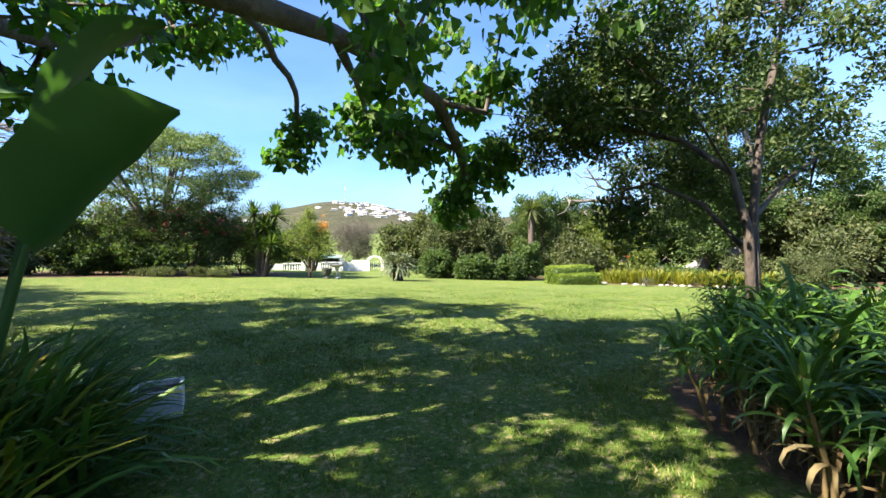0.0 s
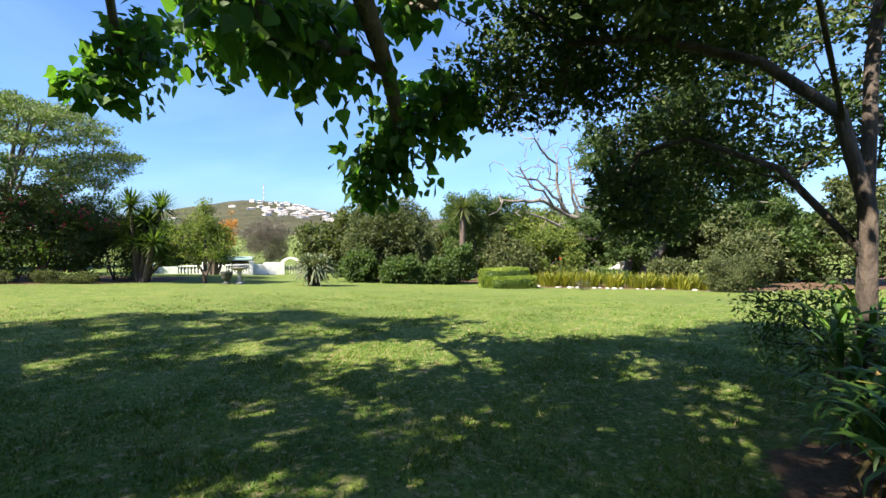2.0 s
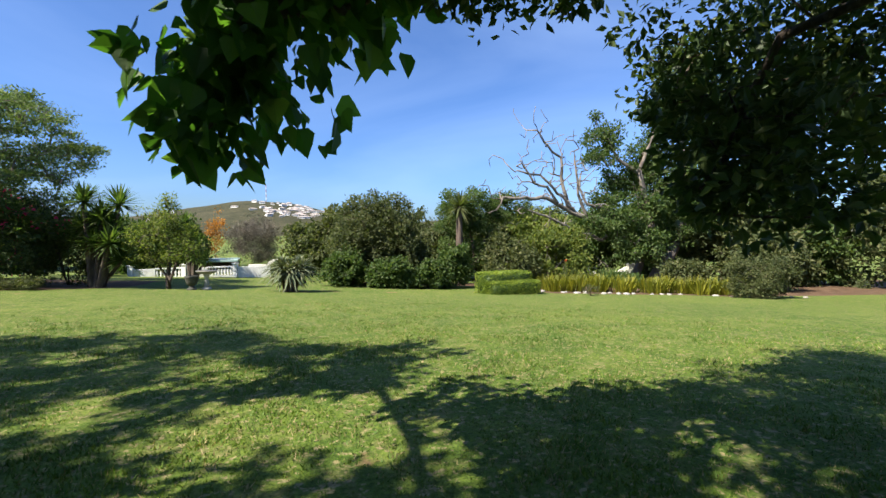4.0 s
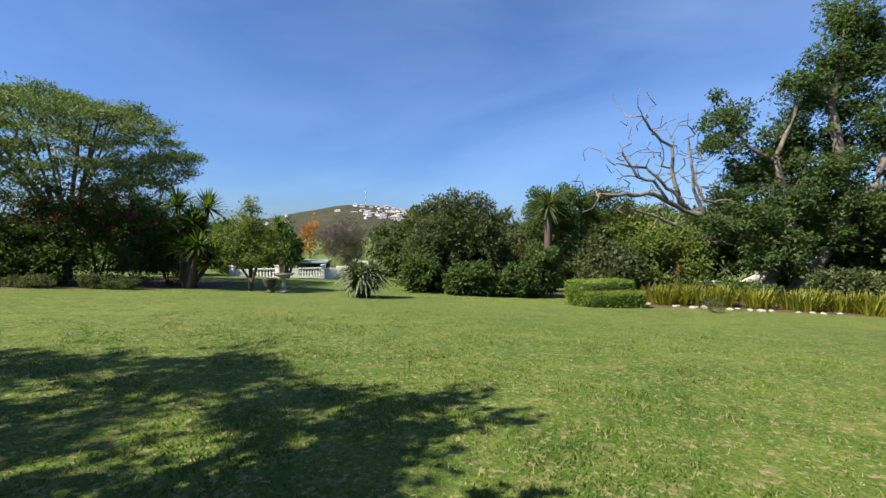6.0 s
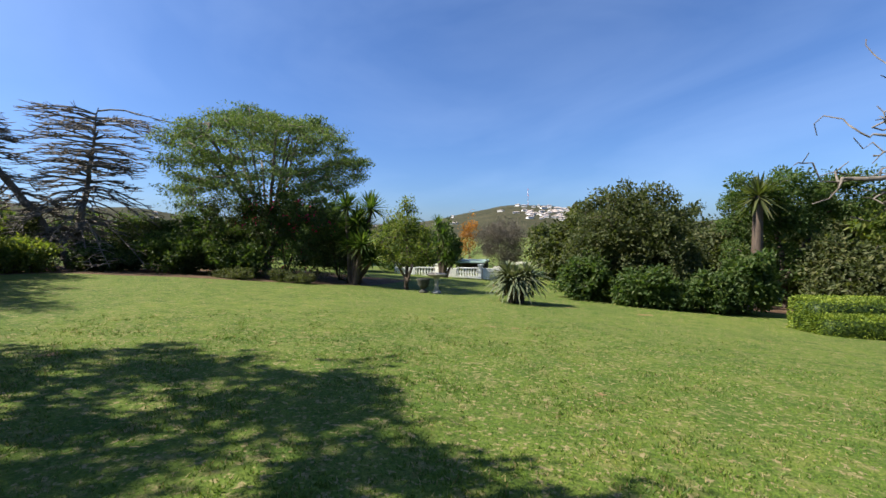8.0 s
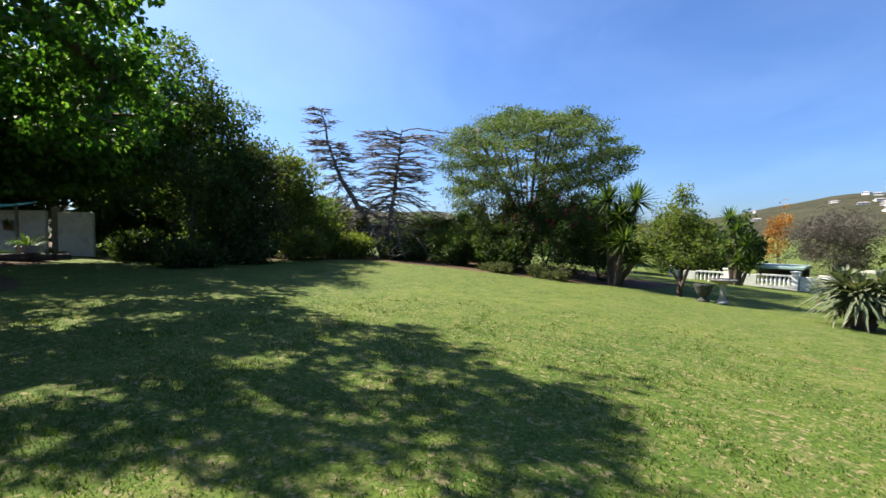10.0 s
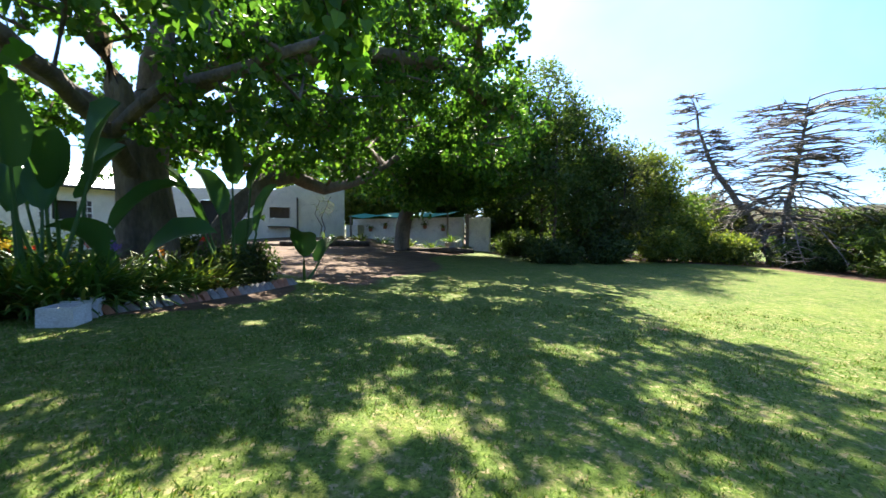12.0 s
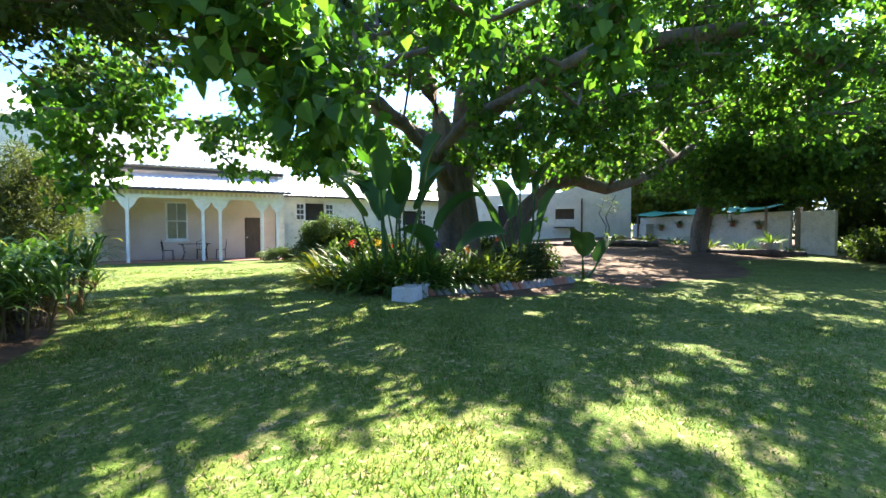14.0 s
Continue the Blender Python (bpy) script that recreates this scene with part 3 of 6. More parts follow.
def ground():
    def spaced(a, b, fine):
        near = np.arange(a, b + 0.01, fine)
        far = np.cumsum(fine * 1.22 ** np.arange(1, 48))
        far = far[far < 2600]
        return np.concatenate([(a - far)[::-1], near, b + far])

    xs, ys = spaced(-30, 26, 0.4), spaced(-16, 34, 0.4)
    X, Y = np.meshgrid(xs, ys, indexing="ij")
    Z = height(X, Y) + 0.02 * np.sin(X * 0.9 + np.sin(Y * 0.7)) * np.sin(Y * 0.8)
    n, k = X.shape
    i, j = np.meshgrid(np.arange(n - 1), np.arange(k - 1), indexing="ij")
    f = np.stack([i * k + j, (i + 1) * k + j, (i + 1) * k + j + 1, i * k + j + 1], -1).reshape(-1, 4)
    me = mesh_of("ground", np.stack([X, Y, Z], -1).reshape(-1, 3), f, GROUND, True)
    # beaten earth: the yard in front of the garden wall, the island bed, the edges of the far beds
    e = ease((-X - 7.2 - 0.9 * np.sin(Y * 0.8)) / 1.6) * ease((6.3 - Y + 0.12 * (X + 12) + 0.5 * np.sin(X * 0.9)) / 1.4) * ease((Y + 7.5) / 2.0)
    e = np.maximum(e, ease((1.0 - np.hypot((X + 5.3) / 2.9, (Y - 1.6) / 3.3)) / 0.18 + 0.4))
    e = np.maximum(e, ease((1.0 - np.hypot((X - 3.15) / 1.15, (Y - 3.0) / 2.2)) / 0.3 + 0.3))
    e = np.maximum(e, ease((Y - 24.9 - 0.35 * (X - 12) * (X < 12) + 0.16 * np.maximum(X - 12, 0)) / 0.8) * ease((X - 9.4) / 0.8) * ease((36 - Y) / 4) * ease((40 - X) / 4))
    e = np.maximum(e, ease((Y - 21.8 - 0.72 * (X + 13.5)) / 1.2) * ease((-9.5 - X) / 1.0) * ease((32 - Y) / 4) * ease((X + 32) / 4))
    e = np.maximum(e, 0.9 * ease((Y - 28.3) / 2.0) * ease((X + 1.0) / 2.0) * ease((36 - Y) / 3.0))
    e = np.maximum(e, ease((-19.6 - X) / 1.5) * ease((Y - 5) / 2) * ease((X + 32) / 4) * ease((30 - Y) / 4))
    at = me.attributes.new("earth", "FLOAT", "POINT")
    at.data.foreach_set("value", e.astype(np.float32).ravel())
    return tagged(new("ground", me), "short green lawn with dry patches and beaten earth", "lawn", kind="structure")


ground()


def hills():
    """A ring of low hills round the valley; the highest stands beyond the garden's end."""
    yaw = np.radians(np.arange(0, 360, 1.5))
    dist = np.array([330, 420, 520, 640, 760, 860, 1000, 1300.0])
    A, D = np.meshgrid(yaw, dist, indexing="ij")
    deg = np.degrees(A)
    d = (deg - 12.8 + 180) % 360 - 180
    top = 14 + 33 * np.exp(-((d) / 7.0) ** 2) + 16 * np.exp(-((d - 4) / 16.0) ** 2) + 38 * np.exp(-((d - 62) / 24.0) ** 2) + 26 * np.exp(-((d + 40) / 22.0) ** 2) + 4 * np.sin(deg * 0.35)
    prof = np.interp(D, [330, 420, 520, 640, 760, 860, 1000, 1300], [-0.3, 0.0, 0.22, 0.55, 0.88, 1.0, 0.9, 0.3])
    X, Y = -np.sin(A) * D, np.cos(A) * D
    rough = 3.0 * np.sin(X * 0.021 + 1) * np.sin(Y * 0.026) + 1.5 * np.sin(X * 0.06) * np.sin(Y * 0.051)
    Z = top * prof + rough * np.clip(prof, 0, 1) - 4 * (prof <= 0)
    n, k = A.shape
    i, j = np.meshgrid(np.arange(n), np.arange(k - 1), indexing="ij")
    i2 = (i + 1) % n
    f = np.stack([i * k + j, i2 * k + j, i2 * k + j + 1, i * k + j + 1], -1).reshape(-1, 4)
    tagged(new("backdrop_hills", mesh_of("backdrop_hills", np.stack([X, Y, Z], -1).reshape(-1, 3), f, HILL, True)), "scrubby brown and green hills beyond the valley", "hill", kind="structure")

    def hill_z(a, dd):
        q = np.interp(dd, [330, 420, 520, 640, 760, 860, 1000, 1300], [-0.3, 0.0, 0.22, 0.55, 0.88, 1.0, 0.9, 0.3])
        e = (a - 12.8 + 180) % 360 - 180
        t = 14 + 33 * np.exp(-((e) / 7.0) ** 2) + 16 * np.exp(-((e - 4) / 16.0) ** 2) + 38 * np.exp(-((e - 62) / 24.0) ** 2) + 26 * np.exp(-((e + 40) / 22.0) ** 2) + 4 * np.sin(a * 0.35)
        return float(t * q)

    # white houses on the slope
    rng = np.random.default_rng(5)
    wall_m, roof_m = plain("far_white_wall", (0.72, 0.71, 0.69), 0.8), plain("far_roof", (0.42, 0.36, 0.33), 0.8)
    kinds = []
    for w, dd, h in ((5.5, 4, 1.8), (8, 4, 2.6), (4, 3, 1.6), (10, 4, 2.0)):
        bm = boxed(-w / 2, w / 2, -dd / 2, dd / 2, -4, h)
        box(bm, -w / 2, 0, dd / 2, dd / 2 + 3, -4, h * 0.55)
        rb = bmesh.new()
        pts = [rb.verts.new(p) for p in ((-w / 2 - 0.6, -dd / 2 - 0.6, h), (w / 2 + 0.6, -dd / 2 - 0.6, h), (w / 2 + 0.6, dd / 2 + 0.6, h), (-w / 2 - 0.6, dd / 2 + 0.6, h), (-w / 4, 0, h + 0.9), (w / 4, 0, h + 0.9))]
        for q in ((0, 1, 5, 4), (1, 2, 5), (2, 3, 4, 5), (3, 0, 4)):
            rb.faces.new([pts[c] for c in q])
        panes = [bm_mesh("window", boxed(-w / 2 + w * (c + 0.25) / 3, -w / 2 + w * (c + 0.7) / 3, -dd / 2 - 0.1, -dd / 2 + 0.1, h * 0.35, h * 0.75), GUTTER_DARK) for c in range(3)]
        kinds.append((bm_mesh("wall", bm, wall_m), bm_mesh("roof", rb, roof_m), panes))
    for c in range(110):
        a = rng.triangular(3.5, 8.5, 16.5) if c < 96 else rng.uniform(22, 60)
        dd = rng.uniform(570, 750)
        x, y = -math.sin(radians(a)) * dd, math.cos(radians(a)) * dd
        ob = thing("hillside_house", "distant white house on the hillside", "house", (x, y, hill_z(a, dd)), a + rng.normal() * 25, "houses on the hill")
        wm, rm, bm = kinds[c % 4]
        part("wall", wm, None, ob), part("roof", rm, None, ob)
        for me in bm:
            part("window", me, None, ob)
    # radio mast on the summit
    a, dd = 12.75, 850
    x, y, z = -math.sin(radians(a)) * dd, math.cos(radians(a)) * dd, hill_z(a, dd) - 2
    ob = thing("radio_mast", "thin red and white lattice mast on the summit", "mast", (x, y, z))
    bands = [plain("mast_red", (0.5, 0.12, 0.08)), PAINT_WHITE]
    for i in range(7):
        v, f = tubes([([(0, 0, i * 4.6), (0, 0, (i + 1) * 4.6)], [0.45, 0.45])], 4)
        part("mast_section", mesh_of("mast_section", v, f, bands[i % 2]), bands[i % 2], ob)


hills()

# ---------------------------------------------------------------- the coral tree over the island bed
B = up(-6.4, 0.7)
tree("coral_tree", "huge old coral tree with heart-shaped leaves and spreading limbs", [
    [(-6.4, 0.7, B[2] - 0.1), (-6.45, 0.75, 0.5), (-6.45, 0.75, 1.3), (-6.4, 0.65, 2.6), (-6.55, 0.7, 4.3), (-6.9, 0.6, 5.8), (-7.4, 0.4, 7.2)],
    [(-6.1, 0.75, 0.0), (-5.9, 0.9, 2.0), (-5.6, 0.9, 4.2), (-4.9, 1.0, 5.6), (-4.0, 1.2, 6.8)],
    [(-6.3, 0.7, 1.9), (-4.9, 1.6, 3.0), (-3.4, 2.5, 3.5), (-1.9, 3.6, 3.55), (-1.05, 4.3, 3.5), (-0.52, 4.85, 3.38), (-0.05, 5.3, 3.13), (0.25, 6.2, 2.7), (0.4, 6.9, 2.35)],
    [(-1.9, 3.6, 3.55), (-1.95, 4.8, 3.75), (-2.1, 6.0, 3.7), (-2.4, 7.2, 3.75), (-2.65, 7.9, 3.2)],
    [(-1.05, 4.3, 3.5), (-1.1, 5.6, 3.5), (-1.2, 6.9, 3.4)],
    [(-0.05, 5.3, 3.13), (0.6, 5.9, 3.15), (1.3, 6.6, 3.25)],
    [(-7.0, 1.2, -0.1), (-7.6, 1.4, 0.9), (-8.2, 1.7, 1.9), (-9.0, 1.9, 2.6), (-9.9, 2.1, 2.85), (-11.0, 2.5, 2.55), (-12.3, 3.2, 3.0), (-13.8, 3.9, 4.0)],
    [(-6.5, 0.7, 4.0), (-7.2, 2.0, 5.0), (-7.6, 3.6, 5.4), (-7.4, 5.0, 5.3)],
    [(-6.5, 0.7, 3.8), (-8.4, -0.6, 5.0), (-10.4, -1.2, 6.0), (-13.0, -1.5, 6.4)],
    [(-5.7, 0.9, 3.4), (-4.4, -0.4, 4.6), (-2.6, -1.4, 5.3), (-0.8, -1.8, 5.5), (0.8, -1.0, 4.9), (1.7, -0.5, 3.5), (1.95, -0.4, 2.4)],
    [(-7.5, 3.4, 5.3), (-9.2, 5.2, 5.8), (-10.8, 6.6, 6.0), (-12.0, 7.6, 5.2)],
    [(-2.0, 3.5, 3.8), (-0.6, 3.4, 3.9), (0.9, 3.6, 3.7)],
    [(-4.9, 1.7, 3.0), (-4.6, 3.2, 3.6), (-4.6, 5.0, 3.8), (-4.9, 6.2, 4.2), (-4.5, 7.4, 5.0)],
], [
    # second, third and sixth lobes here are added canopy, placed to shade the lawn
    ((-6.5, 0.9, 7.3), (4.6, 4.0, 2.4), 220), ((-3.2, 2.9, 6.9), (2.5, 2.0, 0.9), 56), ((-9.8, 4.6, 7.6), (2.4, 2.0, 1.2), 60), ((-1.4, -1.5, 3.5), (1.8, 0.8, 0.8), 30), ((-3.6, -2.4, 3.3), (1.4, 0.9, 0.7), 24), ((-5.4, 2.7, 5.6), (1.8, 1.3, 0.8), 38), ((-9.5, 0.8, 3.5), (2.0, 1.4, 0.6), 36), ((-12.0, 0.5, 3.7), (1.6, 1.4, 0.6), 22), ((-8.2, -1.5, 3.4), (1.6, 1.2, 0.6), 22), ((1.9, 0.8, 3.7), (1.2, 1.0, 1.0), 26), ((-8.6, -2.6, 4.3), (3.4, 1.8, 1.7), 80), ((-4.0, -2.2, 4.2), (2.6, 1.6, 1.5), 60), ((-2.6, 2.6, 5.2), (2.4, 2.2, 1.3), 38), ((-0.1, 5.2, 4.4), (1.5, 1.5, 0.6), 16),
    ((-11.2, 2.6, 5.6), (3.4, 3.2, 2.0), 120), ((-14.5, -1.5, 6.8), (3.2, 2.6, 1.8), 100), ((-7.9, 4.4, 5.0), (2.8, 2.2, 1.7), 130), ((-2.2, -0.8, 6.0), (3.0, 2.8, 1.6), 46),
    ((-10.4, 6.9, 7.3), (3.0, 2.4, 2.7), 210), ((-12.8, 7.6, 4.6), (2.0, 1.5, 1.6), 70), ((1.1, 3.5, 4.0), (1.2, 1.3, 0.8), 14),
    ((-4.7, 4.4, 3.7), (1.4, 1.3, 1.0), 26), ((-0.2, 3.6, 3.2), (0.7, 0.8, 0.45), 5), ((-8.8, 3.6, 3.3), (2.2, 1.2, 0.7), 30), ((-5.8, 2.6, 3.4), (1.4, 0.9, 0.8), 20),
    # the lobe at (-13.5, 3.5, 7.6) is also added, to shade the lawn's left
    ((0.7, 7.0, 2.6), (0.35, 0.22, 0.35), 8), ((0.35, 7.0, 2.3), (0.25, 0.2, 0.35), 6), ((0.12, 7.1, 1.98), (0.15, 0.12, 0.2), 4), ((1.0, 6.95, 2.75), (0.2, 0.2, 0.25), 3), ((-0.3, 5.9, 2.75), (0.45, 0.4, 0.45), 6), ((-0.5, 5.5, 2.75), (0.35, 0.3, 0.35), 5), ((1.5, -0.2, 3.8), (1.3, 1.0, 1.0), 34), ((2.0, -0.5, 2.5), (0.6, 0.6, 0.8), 15), ((-13.5, 3.5, 7.6), (3.0, 3.0, 1.5), 100), ((-4.3, 7.6, 5.4), (1.6, 1.2, 0.8), 44), ((-2.6, 7.8, 3.45), (0.45, 0.4, 0.75), 11), ((-1.2, 6.9, 3.4), (0.6, 0.45, 0.5), 9), ((0.5, 6.2, 3.5), (0.7, 0.6, 0.35), 8),
], LEAF_CORAL, BARK_CORAL, 11, size=0.125, per=50, spread=0.2, heart=True, fill=0.45, tip=0.014, power=0.46, wobble=0.1, hang=0.9, sides=10, lift=0.35, girths=((0.62, 0.2), (0.42, 0.16), (0.15, 0.014), (0.05, 0.014), (0.05, 0.02), None, (0.3, 0.11), (0.2, 0.08), (0.2, 0.08), (0.16, 0.02)))

# the tree at the start, on the other side of the walk
tree("small_leaved_tree", "small-leaved garden tree with forked dark stems", [
    [up(3.55, 4.95, -0.1), (3.6, 4.95, 0.6), (3.5, 4.9, 1.5), (3.35, 5.0, 2.2), (2.9, 5.2, 2.6), (2.2, 5.5, 2.85), (1.7, 5.8, 2.9)],
    [up(3.7, 5.05, -0.1), (3.68, 5.02, 0.7), (3.62, 5.0, 1.6), (3.75, 5.1, 2.6), (4.0, 5.2, 3.6), (4.4, 5.3, 4.8)],
    [(3.62, 5.0, 1.2), (3.2, 5.3, 1.85), (2.75, 5.7, 2.15), (2.6, 6.2, 2.1), (2.7, 6.5, 1.85)],
    [(3.7, 5.05, 1.7), (4.4, 5.6, 2.1), (5.2, 6.0, 2.5)],
    [(3.4, 5.0, 2.1), (2.6, 4.6, 2.9), (1.9, 4.5, 3.3)],
], [
    ((3.4, 5.9, 3.9), (2.2, 2.2, 1.4), 170), ((2.3, 6.0, 3.2), (1.2, 1.3, 0.6), 64), ((4.9, 6.8, 2.8), (1.4, 1.6, 0.9), 80), ((4.5, 8.0, 2.3), (1.0, 0.6, 0.9), 50), ((2.95, 6.5, 1.8), (0.6, 0.3, 0.5), 24), ((1.8, 4.9, 3.2), (1.0, 0.9, 0.55), 44), ((1.7, 6.6, 3.05), (0.9, 0.9, 0.6), 46), ((3.6, 7.6, 2.4), (0.9, 0.6, 0.6), 22),
], LEAF_DARK, BARK_DARK, 21, size=0.072, per=100, spread=0.14, wide=0.55, fill=0.35, tip=0.0042, power=0.4, wobble=0.14, girths=((0.07, 0.02), (0.075, 0.02), (0.035, 0.012), (0.03, 0.012)))

# trees and shrubs along the yard
tree("yard_tree", "leaning leafy tree on bare earth beside the garden wall", [
    [up(-18.3, 2.3, -0.1), (-18.35, 2.35, 1.4), (-18.7, 2.6, 2.6), (-18.9, 2.9, 4.2), (-19.0, 3.4, 5.6)],
    [(-18.6, 2.5, 2.4), (-17.4, 3.4, 3.4), (-16.2, 4.6, 4.0)],
    [(-18.7, 2.6, 2.6), (-18.6, 4.4, 3.6), (-18.0, 6.2, 4.4)],
], [
    ((-18.2, 3.4, 5.6), (3.6, 3.4, 2.4), 180), ((-20.8, 4.8, 5.0), (2.4, 2.6, 1.5), 80), ((-20.8, -0.6, 5.0), (2.4, 2.6, 1.4), 70), ((-18.0, 5.8, 3.4), (1.6, 1.3, 0.8), 34), ((-19.8, -1.0, 6.4), (2.8, 2.8, 1.9), 90), ((-16.5, 5.2, 4.0), (2.4, 1.8, 1.7), 90), ((-17.5, 7.2, 5.2), (2.3, 2.0, 2.6), 120), ((-15.6, 4.0, 3.0), (1.2, 1.2, 0.9), 30), ((-16.6, 3.4, 3.5), (2.6, 2.4, 0.9), 56),
], LEAF_CORAL, BARK_CORAL, 31, size=0.155, per=64, spread=0.36, heart=True, fill=0.45, tip=0.014, power=0.5, hang=0.5, sides=8)
for i, (x, y, h, r) in enumerate(((-18.6, 9.0, 9.0, 2.0), (-19.8, 10.6, 7.8, 1.7), (-20.6, 12.0, 6.0, 1.5), (-22.6, 14.3, 5.6, 1.5))):
    z = up(x, y)[2]
    tree("slender_tree", "slender dark evergreen tree with several thin stems", [
        [(x, y, z - 0.1), (x + 0.1, y, z + h * 0.4), (x, y + 0.2, z + h * 0.8)],
        [(x - 0.5, y + 0.3, z - 0.1), (x - 0.6, y + 0.4, z + h * 0.35), (x - 0.9, y + 0.5, z + h * 0.7)],
        [(x + 0.4, y + 0.5, z - 0.1), (x + 0.7, y + 0.6, z + h * 0.35), (x + 0.9, y + 0.6, z + h * 0.6)],
    ], [((x, y, z + h * 0.68), (r, r, h * 0.32), 84), ((x + 0.4, y, z + h * 0.36), (r * 1.1, r * 1.1, h * 0.22), 60)], (LEAF_MID, LEAF_MID, LEAF_OLIVE, LEAF_LIGHT)[i], BARK_DARK, 40 + i, size=0.17, per=84, spread=0.36, fill=0.3, group="trees along the yard", tip=0.012)
for i, (x, y, rx, ry, rz, leaf) in enumerate(((-18.6, 11.6, 1.2, 1.3, 1.3, LEAF_DARK), (-20.4, 14.2, 1.4, 1.3, 1.5, LEAF_LIGHT), (-22.2, 17.3, 1.8, 1.5, 1.4, LEAF_LIGHT), (-21.6, 20.2, 1.8, 1.6, 1.2, LEAF_DARK), (-19.4, 22.2, 1.9, 1.6, 1.9, LEAF_MID), (-16.7, 23.4, 1.9, 1.6, 2.6, LEAF_MID), (-17.2, 9.4, 1.0, 1.2, 0.9, LEAF_DARK), (-25.6, 16.0, 2.5, 2.2, 3.0, LEAF_MID), (-24.5, 12.0, 2.4, 2.4, 3.0, LEAF_DARK), (-28, 24, 4, 3, 3.4, LEAF_MID), (-24, 29, 4, 3, 3.4, LEAF_MID), (-20.4, 7.6, 1.0, 1.0, 1.2, LEAF_DARK), (-19.2, 9.9, 0.9, 0.9, 1.2, LEAF_MID), (-26.5, 9.5, 1.8, 1.8, 3.0, LEAF_DARK), (-22.6, 22.4, 2.0, 1.7, 3.0, LEAF_OLIVE), (-20.6, 24.0, 2.1, 1.7, 3.3, LEAF_MID), (-25.8, 18.6, 2.2, 1.8, 3.0, LEAF_OLIVE), (-22.0, 15.8, 1.2, 1.1, 2.3, LEAF_LIGHT))):
    bush("shrub", "dense dark green shrub along the lawn's edge", (x, y), (rx, ry, rz), leaf, 60 + i, size=0.14, n=int(34 * rx), per=32, spread=0.3, group="shrubs along the lawn", category="shrub")

# bare cedar, two-stemmed
def cedar():
    rng = np.random.default_rng(77)
    x, y = -23.95, 20.2
    z = up(x, y)[2]
    ob = thing("dead_cedar", "dead cedar with bare layered branches", "tree", (x, y, z))
    chains = []
    for pts, top, flat in (([(x, y, z - 0.1), (x + 0.1, y + 0.3, z + 2.4), (x + 0.3, y + 0.7, z + 5.0), (x + 0.45, y + 1.0, 7.7)], 3.8, True), ([(x, y, z), (x - 0.5, y - 1.0, z + 2.4), (x - 1.2, y - 2.4, z + 4.9), (x - 1.4, y - 3.0, z + 6.6), (x - 1.6, y - 3.6, 9.0)], 2.2, False)):
        pts = np.array(pts)
        s = np.linspace(0, 1, 22)
        q = np.stack([np.interp(s, np.linspace(0, 1, len(pts)), pts[:, c]) for c in range(3)], 1) + rng.normal(size=(22, 3)) * 0.04
        chains.append((q, 0.2 * (1 - s) ** 0.8 + 0.02))
        for c in range(150 if flat else 80):
            a = rng.uniform(0.16, 0.99)
            p0 = np.array([np.interp(a, s, q[:, d]) for d in range(3)])
            yaw = rng.uniform(0, 2 * np.pi)
            reach = np.interp(a, (0.15, 0.35, 0.55, 0.75, 0.9, 1.0), (1.25, 1.15, 0.75, 0.62, 0.85, 0.7) if flat else (0.9, 0.8, 0.7, 0.55, 0.45, 0.2))
            L = top * reach * rng.uniform(0.6, 1.1)
            u = np.linspace(0, 1, 6)[:, None]
            way = np.array([math.cos(yaw), math.sin(yaw), 0.0])
            rise = 0.22 if a > 0.55 else 0.12
            fall = 0.30 if a > 0.55 else 0.62
            line = p0 + way * L * u + np.array([0, 0, 1]) * (rise * L * u - fall * L * u * u) + rng.normal(size=(6, 3)) * 0.1 * u
            line[:, 2] = np.maximum(line[:, 2], z + 0.3)
            chains.append((line, np.linspace(0.05, 0.016, 6)))
            for _ in range(14):
                b = rng.uniform(0.3, 1.0)
                st = np.array([np.interp(b, np.linspace(0, 1, 6), line[:, d]) for d in range(3)])
                turn = yaw + rng.choice([-1, 1]) * rng.uniform(0.4, 1.1)
                l2 = rng.uniform(0.3, 0.9)
                down = rng.uniform(-0.5, 0.15) if a < 0.55 else rng.uniform(-0.2, 0.2)
                chains.append((np.array([st, st + np.array([math.cos(turn), math.sin(turn), down * 0.6]) * l2 * 0.5, st + np.array([math.cos(turn), math.sin(turn), down]) * l2]), [0.022, 0.017, 0.01]))
    stems = [ch for ch in chains if len(ch[0]) == 22]
    for ch in stems:
        v, f = tubes([ch], 8)
        part("stem", mesh_of("stem", local(v, ob), f, BARK_GREY, True), BARK_GREY, ob)
    v, f = tubes([ch for ch in chains if len(ch[0]) == 6], 5)
    part("branch", mesh_of("branch", local(v, ob), f, BARK_GREY, True), BARK_GREY, ob)["kind"] = "stuff"
    v, f = tubes([ch for ch in chains if len(ch[0]) == 3], 4)
    part("twig", mesh_of("twig", local(v, ob), f, BARK_GREY, True), BARK_GREY, ob)["kind"] = "stuff"


cedar()

# umbrella-shaped tree and the bougainvillea under it
x, y = -17.7, 26.6
z = up(x, y)[2]
pads, rgu = [], np.random.default_rng(510)
for i in range(60):
    q, t = math.sqrt((i + 0.5) / 60), i * 2.39996
    pads.append(((x + 5.7 * q * math.cos(t), y + 5.2 * q * math.sin(t), 7.75 - 3.0 * q * q * q + rgu.normal() * 0.22), (1.05, 1.05, 0.34), 9))
